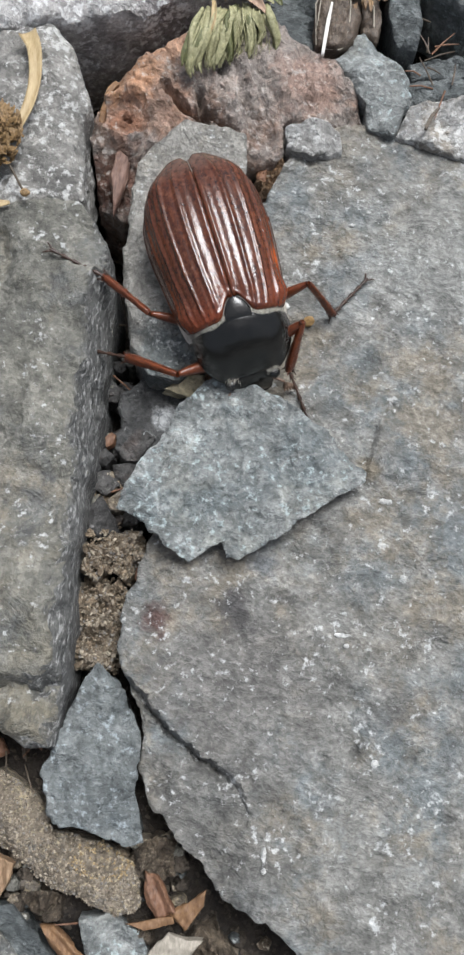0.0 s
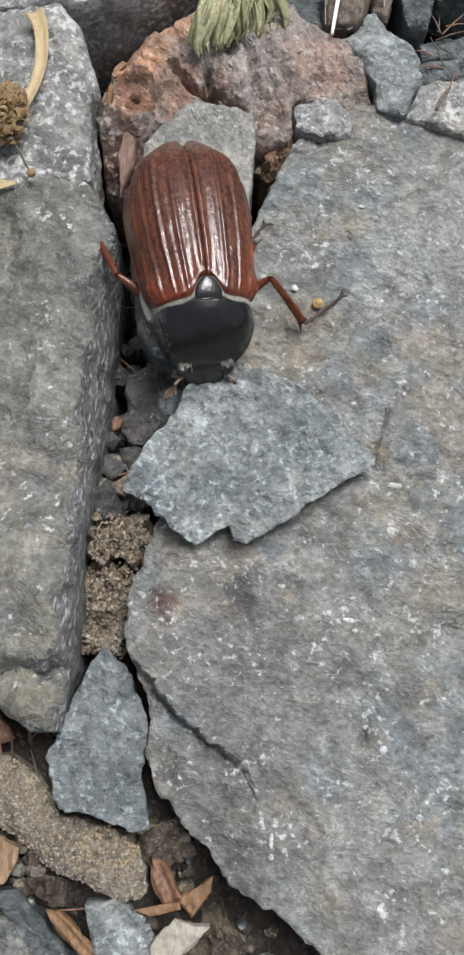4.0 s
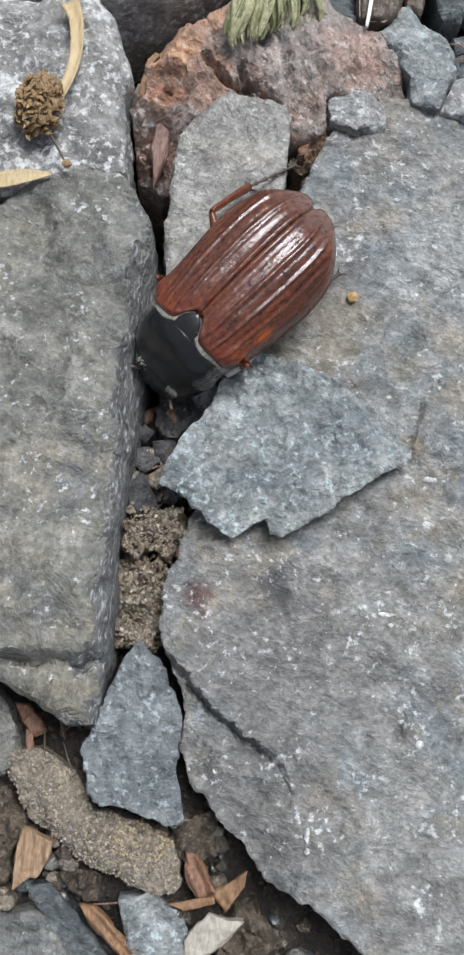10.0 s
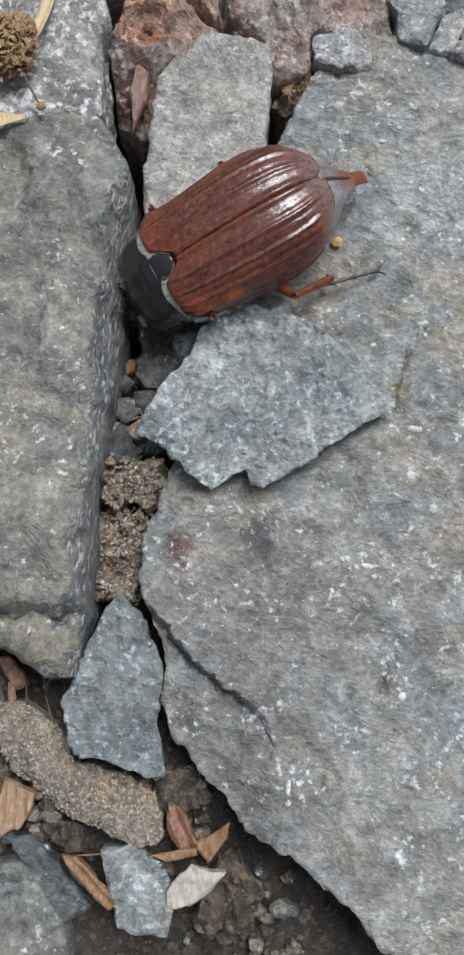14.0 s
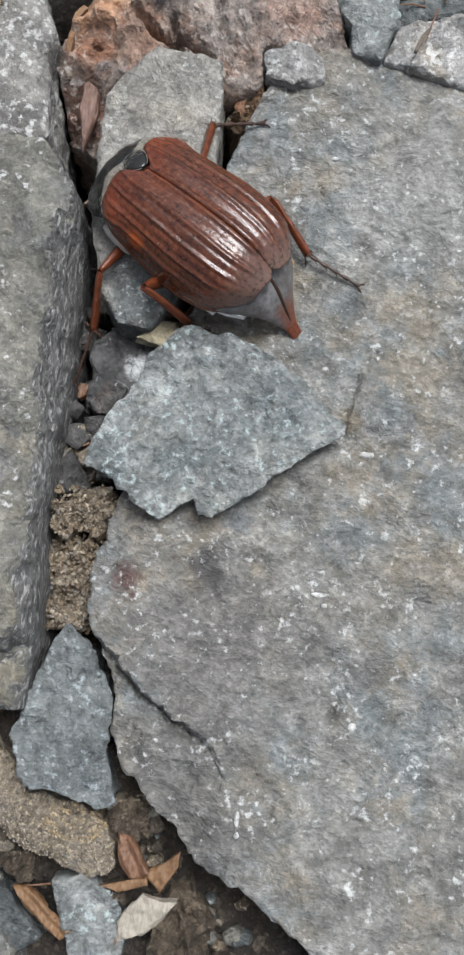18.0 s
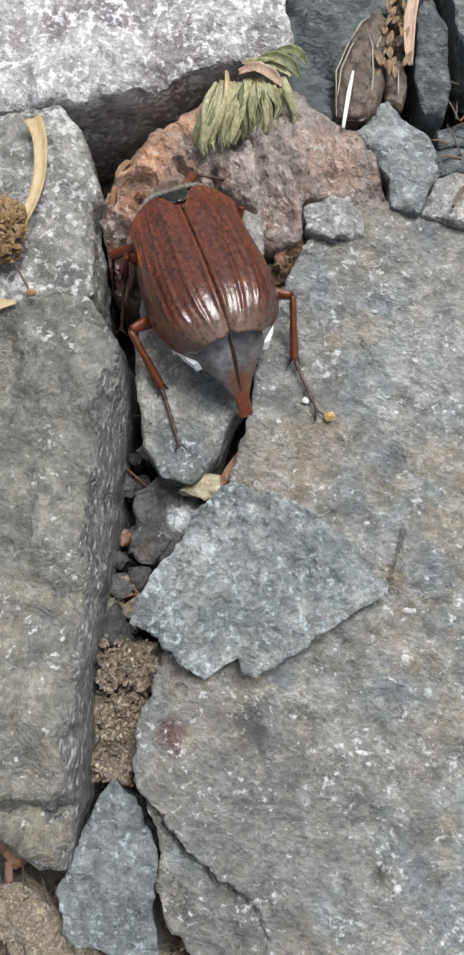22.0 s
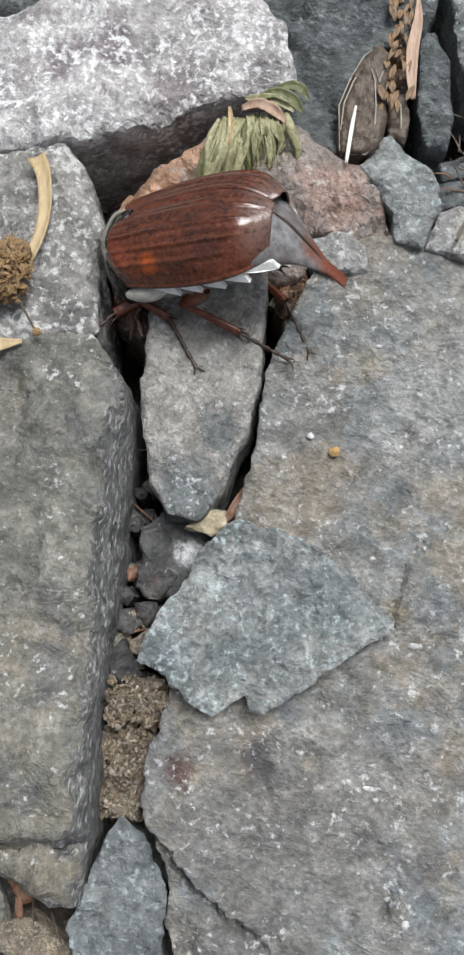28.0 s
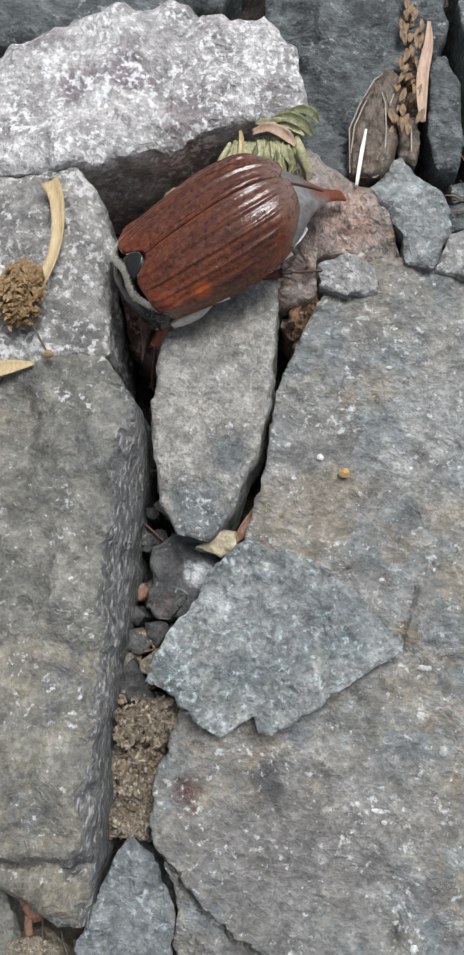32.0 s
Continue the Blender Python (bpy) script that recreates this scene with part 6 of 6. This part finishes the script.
# ---- what moves ----
BEETLE = [
    (0, -9.37, 30.73, 6.07, 3.6, 3.3, -66.5),
    (1, -9.50, 31.63, 5.88, -0.4, -3.4, -63.7),
    (2, -10.32, 30.95, 5.88, -10.7, -2.4, -60.9),
    (5, -12.81, 29.45, 5.95, -7.4, -2.3, -90.2),
    (6, -12.77, 28.62, 6.07, -9.1, 4.9, -106.5),
    (7, -12.49, 28.05, 6.00, -4.5, 8.1, -116.6),
    (8, -12.48, 27.63, 5.73, -2.3, 0.1, -122.9),
    (9, -12.13, 26.23, 5.66, 0.1, 10.6, -128.9),
    (10, -12.24, 25.81, 5.81, -2.8, 7.1, -129.0),
    (11, -11.98, 26.19, 5.64, -4.2, 8.7, -137.7),
    (12, -11.54, 26.00, 5.44, -6.7, 7.2, -143.5),
    (13, -11.74, 26.03, 5.13, -6.1, 7.0, -145.0),
    (13.5, -12.06, 25.75, 5.09, -7.4, 12.4, -145.0),
    (15.5, -9.58, 28.45, 4.89, -6.9, 7.5, -183.2),
    (16, -9.83, 29.19, 4.83, -13.6, 11.7, -209.8),
    (17, -11.23, 30.58, 4.86, -0.3, 10.1, -207.9),
    (18, -10.91, 31.69, 4.39, 6.0, 3.4, -213.3),
    (19, -12.05, 33.44, 4.33, 2.8, 4.7, -217.9),
    (20, -11.32, 35.27, 4.70, 4.1, 11.6, -225.9),
    (21, -12.56, 37.96, 4.87, 6.9, 5.5, -237.1),
    (22, -14.23, 41.80, 4.81, 3.1, 17.5, -244.2),
    (23, -16.39, 42.83, 5.11, -7.2, 30.4, -241.3),
    (24, -17.01, 42.61, 5.21, -11.7, 35.3, -247.8),
    (25, -15.72, 44.20, 5.56, 8.9, 22.3, -217.1),
    (25.5, -16.88, 44.01, 5.62, 1.5, 30.3, -216.8),
    (27.5, -16.21, 46.01, 6.43, 32.3, 30.2, -178.8),
    (28, -16.28, 45.84, 6.48, 30.7, 29.1, -178.2),
    (29, -16.45, 45.35, 6.36, 33.4, 17.8, -151.4),
    (30, -16.47, 46.51, 6.13, 20.0, 19.3, -154.2),
    (31, -16.46, 46.62, 6.01, 20.8, 16.9, -149.4),
    (32, -16.58, 47.22, 6.08, 8.6, 12.5, -145.4),
]
STANCE = {"front": (-2.9, 0.5), "middle": (3.0, 4.0), "hind": (-5.0, 4.2)}
# the tail's and the neck's bend, in degrees
TAIL = [(0, -20), (1, -20), (2, -20), (5, -20), (6, -20), (7, -20), (8, -20), (9, -20), (10, -14), (11, -1), (12, -4), (13, -6), (13.5, -4), (15.5, -3), (16, -5), (17, -6), (18, -8), (19, -10), (20, -12), (21, -11), (22, -16), (23, -22), (24, -25), (25, -18), (25.5, -22), (27.5, -14), (28, -12), (29, -5), (30, -6), (31, -6), (32, -5)]
NECK = [(0, 0), (10, 0), (13.5, 4), (15.5, 8), (18, 12), (21, 16), (22, 24), (25.5, 28), (27.5, 32), (32, 32)]
# where each shin ends and each foot's tip lies, in the beetle's own millimetres
STEPS = {
    ('middle', -1): [
        (0, -4.0, -10.1, -1.7, -7.3, -13.8, -0.4),
        (1, -4.9, -9.4, -2.2, -8.3, -13.7, -1.0),
        (2, -5.4, -7.8, -3.7, -8.9, -12.3, -3.4),
        (5, -5.5, -8.1, -3.8, -8.6, -9.9, -3.9),
        (16, -3.3, -7.6, -5.5, -4.9, -8.6, -7.2),
        (17, -5.0, -8.4, -4.9, -7.0, -11.2, -5.8),
        (18, 3.6, -9.0, -0.6, 2.9, -10.1, -1.0),
        (23, 4.5, -6.2, -2.4, 8.0, -5.4, -0.2),
        (24, 1.5, -7.6, -5.0, 0.5, -9.5, -7.4),
    ],
    ('front', -1): [
        (0, 3.6, -10.2, -2.8, 1.8, -13.0, -3.6),
        (1, 3.6, -8.7, -4.2, 2.4, -12.1, -4.1),
        (2, 3.4, -7.6, -5.5, 2.1, -10.6, -6.0),
        (20, 9.9, -3.2, 0.5, 11.1, -3.7, 0.8),
        (21, 12.0, -2.3, -0.9, 12.8, -2.8, -2.8),
        (22, 9.1, -2.7, 0.7, 8.8, -4.2, 0.1),
        (23, 7.5, -3.6, 1.3, 7.3, -4.9, 0.3),
    ],
    ('middle', 1): [
        (0, 4.6, 9.2, -5.4, 1.9, 13.7, -6.3),
        (1, 3.9, 9.5, -4.1, 2.5, 13.6, -5.1),
        (2, 4.8, 10.1, -2.3, 3.3, 14.4, -2.6),
        (5, 4.5, 9.6, -4.0, 2.4, 10.7, -4.2),
        (7, 3.1, 7.0, -4.2, -1.4, 8.2, -5.1),
        (8, 1.0, 7.5, -4.5, -3.6, 7.6, -4.9),
        (9, 0.2, 6.3, -4.8, -3.5, 6.5, -5.9),
        (16, 4.4, 10.3, -1.6, 3.7, 14.8, -2.8),
        (17, 2.7, 10.7, -4.4, 1.8, 15.6, -6.6),
        (18, 0.9, 10.8, -6.5, -0.6, 16.1, -9.2),
        (19, -0.9, 10.9, -6.0, -2.9, 14.2, -8.3),
        (20, 0.1, 9.8, -6.0, -2.2, 12.3, -8.2),
        (22, 4.2, 6.1, -4.1, 1.9, 7.5, -7.0),
        (23, 0.4, 8.0, -0.4, 0.4, 9.1, -1.0),
        (24, 0.3, 8.5, -1.4, 0.1, 9.7, -2.6),
        (25, 3.8, 8.0, -4.7, 4.0, 8.5, -6.8),
        (25.5, 3.6, 8.4, -3.4, 4.1, 9.7, -5.5),
        (27.5, 3.6, 3.8, -5.6, 1.3, 6.5, -9.4),
        (28, 2.8, 3.0, -5.5, 0.6, 6.0, -9.3),
    ],
    ('front', 1): [
        (0, 8.8, 3.5, -3.8, 12.4, 3.8, -4.8),
        (1, 10.2, 3.9, -3.5, 13.2, 2.6, -4.0),
        (2, 10.5, 4.2, -2.6, 13.3, 3.4, -3.3),
        (21, 10.2, 6.3, -0.1, 11.1, 6.6, -3.1),
        (22, 5.5, 6.6, -2.6, 5.8, 6.9, -4.6),
        (27.5, 7.4, 4.1, -3.6, 8.0, 4.9, -3.6),
        (28, 7.4, 3.8, -3.5, 8.0, 4.6, -3.5),
        (29, 6.4, 0.6, -3.9, 7.0, 0.6, -4.4),
        (30, 6.8, 3.1, -3.7, 7.4, 3.1, -4.2),
        (31, 7.1, 3.0, -3.8, 7.6, 3.1, -4.3),
        (32, 7.2, 3.8, -3.6, 7.6, 4.0, -4.1),
    ],
    ('hind', -1): [
        (6, -7.4, -8.2, -5.7, -9.4, -8.9, -6.2),
        (7, -8.2, -8.4, -5.4, -11.5, -9.3, -6.3),
        (8, -9.4, -8.4, -3.6, -13.5, -9.5, -4.0),
        (9, -8.9, -7.8, -4.9, -12.9, -7.0, -6.0),
        (10, -9.8, -7.4, -4.9, -13.4, -6.5, -5.7),
        (11, -10.2, -8.0, -5.3, -12.0, -8.4, -6.0),
        (15.5, -10.8, -4.3, -5.9, -13.7, -3.1, -6.8),
        (16, -8.1, -6.2, -7.4, -11.1, -6.2, -8.5),
        (17, -9.0, -6.8, -5.7, -14.6, -6.7, -7.2),
        (18, -10.1, -5.8, -3.4, -15.1, -6.8, -4.2),
        (19, -10.6, -6.1, -4.0, -16.5, -7.1, -5.0),
        (20, -9.3, -6.6, -5.3, -15.2, -8.2, -7.0),
        (21, -9.6, -7.7, -4.0, -15.4, -10.2, -4.8),
        (22, -8.9, -5.9, -6.6, -14.8, -6.5, -8.9),
        (23, -3.9, -4.5, -6.3, -7.8, -4.8, -10.6),
        (24, -2.9, -4.2, -6.8, -6.9, -3.7, -11.0),
        (25, -7.6, -5.4, -7.4, -9.6, -7.1, -8.4),
        (25.5, -5.8, -5.3, -8.4, -9.3, -4.6, -11.3),
        (27.5, -5.5, -1.5, -10.6, -7.6, 0.6, -13.8),
        (28, -5.6, -2.6, -9.6, -7.7, 0.8, -13.5),
        (29, -10.1, -4.6, -6.3, -11.2, -3.9, -7.7),
        (30, -9.7, -3.2, -7.1, -10.9, -2.3, -8.3),
        (31, -9.3, -2.6, -7.0, -10.5, -0.2, -8.7),
    ],
    ('hind', 1): [
        (12, -6.6, 8.2, -3.4, -12.7, 10.1, -5.1),
        (13, -6.8, 8.4, -3.1, -12.8, 9.4, -4.9),
        (13.5, -7.4, 7.6, -5.0, -12.7, 9.6, -6.4),
        (17, -7.4, 2.7, -5.2, -11.5, -0.1, -6.6),
        (18, -6.0, 5.6, -4.2, -7.7, 4.9, -4.8),
        (19, -8.2, 7.8, -4.2, -10.3, 6.5, -4.9),
        (20, -9.0, 7.0, -6.1, -10.5, 5.8, -6.8),
        (21, -9.1, 7.3, -4.5, -14.0, 8.6, -5.7),
        (22, -8.2, 6.3, -5.5, -12.9, 6.4, -7.5),
        (23, -8.1, 6.7, -7.1, -12.2, 7.0, -10.1),
        (24, -7.5, 5.5, -7.8, -11.4, 5.2, -11.3),
        (25, -6.0, 8.5, -7.3, -9.8, 11.0, -9.8),
        (25.5, -5.4, 8.6, -7.1, -7.6, 10.5, -9.0),
        (27.5, -2.8, 2.7, -9.1, -6.4, 2.5, -13.8),
        (28, -2.9, 2.3, -8.7, -6.9, 1.8, -13.4),
        (29, -4.9, 1.5, -8.0, -9.9, 1.9, -12.0),
        (30, -5.4, 2.7, -7.3, -9.9, 2.3, -10.4),
        (31, -5.4, 2.6, -6.9, -10.5, 1.5, -9.6),
        (32, -6.1, 3.4, -5.8, -10.9, 4.8, -8.4),
    ],
}


# the way the knees point late on, where the beetle lies on its side in the gap
BOWS = {
    ("hind", 1): [(27, (0.98, -0.18, 0.0)), (28.5, (0.79, -0.55, -0.13)), (29.5, (0.84, -0.45, -0.22))],
    ("front", 1): [(28.5, (-0.86, 0.3, 0.22))],
    ("middle", 1): [(27, (0.98, -0.17, 0.08))],
}


def along(a, b, up=(0, 0, 1)):
    """A pose at a whose x axis points to b."""
    x = (b - a).normalized()
    y = Vector(up).cross(x).normalized()
    z = x.cross(y)
    return Matrix.Translation(a) @ Matrix((x, y, z)).transposed().to_4x4()


def leg_poses(hip, side, foot, bow):
    """Bends a leg from its hip so that the shin's end comes to the foot place, the knee bowed the given way; all in the beetle's millimetres."""
    a, f = Vector(hip), Vector(foot)
    d = f - a
    reach = min(max(d.length, 2.0), FEMUR + TIBIA - 0.05)
    x = d.normalized()
    f = a + x * reach
    cosa = (FEMUR**2 + reach**2 - TIBIA**2) / (2 * FEMUR * reach)
    bend = math.acos(max(-1, min(1, cosa)))
    bow = Vector(bow)
    lift = (bow - x * x.dot(bow)).normalized()
    knee = a + FEMUR * (math.cos(bend) * x + math.sin(bend) * lift)
    return along(a, knee), along(knee, f), f


def mm_pose(m):
    m = m.copy()
    m.translation = m.translation * MM
    return m


def motions():
    walk(beetle, [(t, pose(x * MM, y * MM, z * MM, rx, ry, rz)) for t, x, y, z, rx, ry, rz in BEETLE])
    for thing, (hx, hz), bends in ((joints["tail"], (-8.4, 2.2), TAIL), (joints["shield"], (5.0, 1.6), NECK), (joints["head"], (5.0, 1.6), NECK)):
        hinge = Matrix.Translation((hx * MM, 0, hz * MM))
        walk(thing, [(t, hinge @ pose(0, 0, 0, 0, a, 0) @ hinge.inverted()) for t, a in bends])
    for which, side, hip, femur, tibia, foot in legs:
        hx, hy, hz = hip
        rows_a, rows_b, rows_c = [], [], []
        steps = {r[0]: r[1:] for r in STEPS.get((which, side), [])}
        for t, *_ in BEETLE:
            sx, sy = STANCE[which]
            low = -2.9 if which == "front" else -4.0
            if which == "middle" and t > 28.5:
                sx, sy, low = -2.5, 1.2, -3.3
            shin_end, tip = (sx, side * sy, low), (sx - 1.5, side * sy, low - 0.4)
            bow = (0, 0.2 * side, -1) if which == "front" else (0, 0.3 * side, 1)
            if t in steps:
                shin_end, tip = steps[t][:3], steps[t][3:]
                bow = (0, side, 0.7) if t < 26 else (0.8, 0.3 * side, 1.5)
                if which == "front":
                    bow = (0.3, side, 0.6) if t < 15 else (-0.6, -side, 0.7)
                for start, way in BOWS.get((which, side), []):
                    bow = way if t > start else bow
            a, b, f = leg_poses((hx, side * hy, hz), side, shin_end, bow)
            c = along(f, f + (Vector(tip) - Vector(shin_end)))
            rows_a.append((t, mm_pose(a)))
            rows_b.append((t, mm_pose(a.inverted() @ b)))
            rows_c.append((t, mm_pose(a.inverted() @ c)))
        walk(femur, rows_a)
        walk(tibia, rows_b)
        walk(foot, rows_c)


motions()
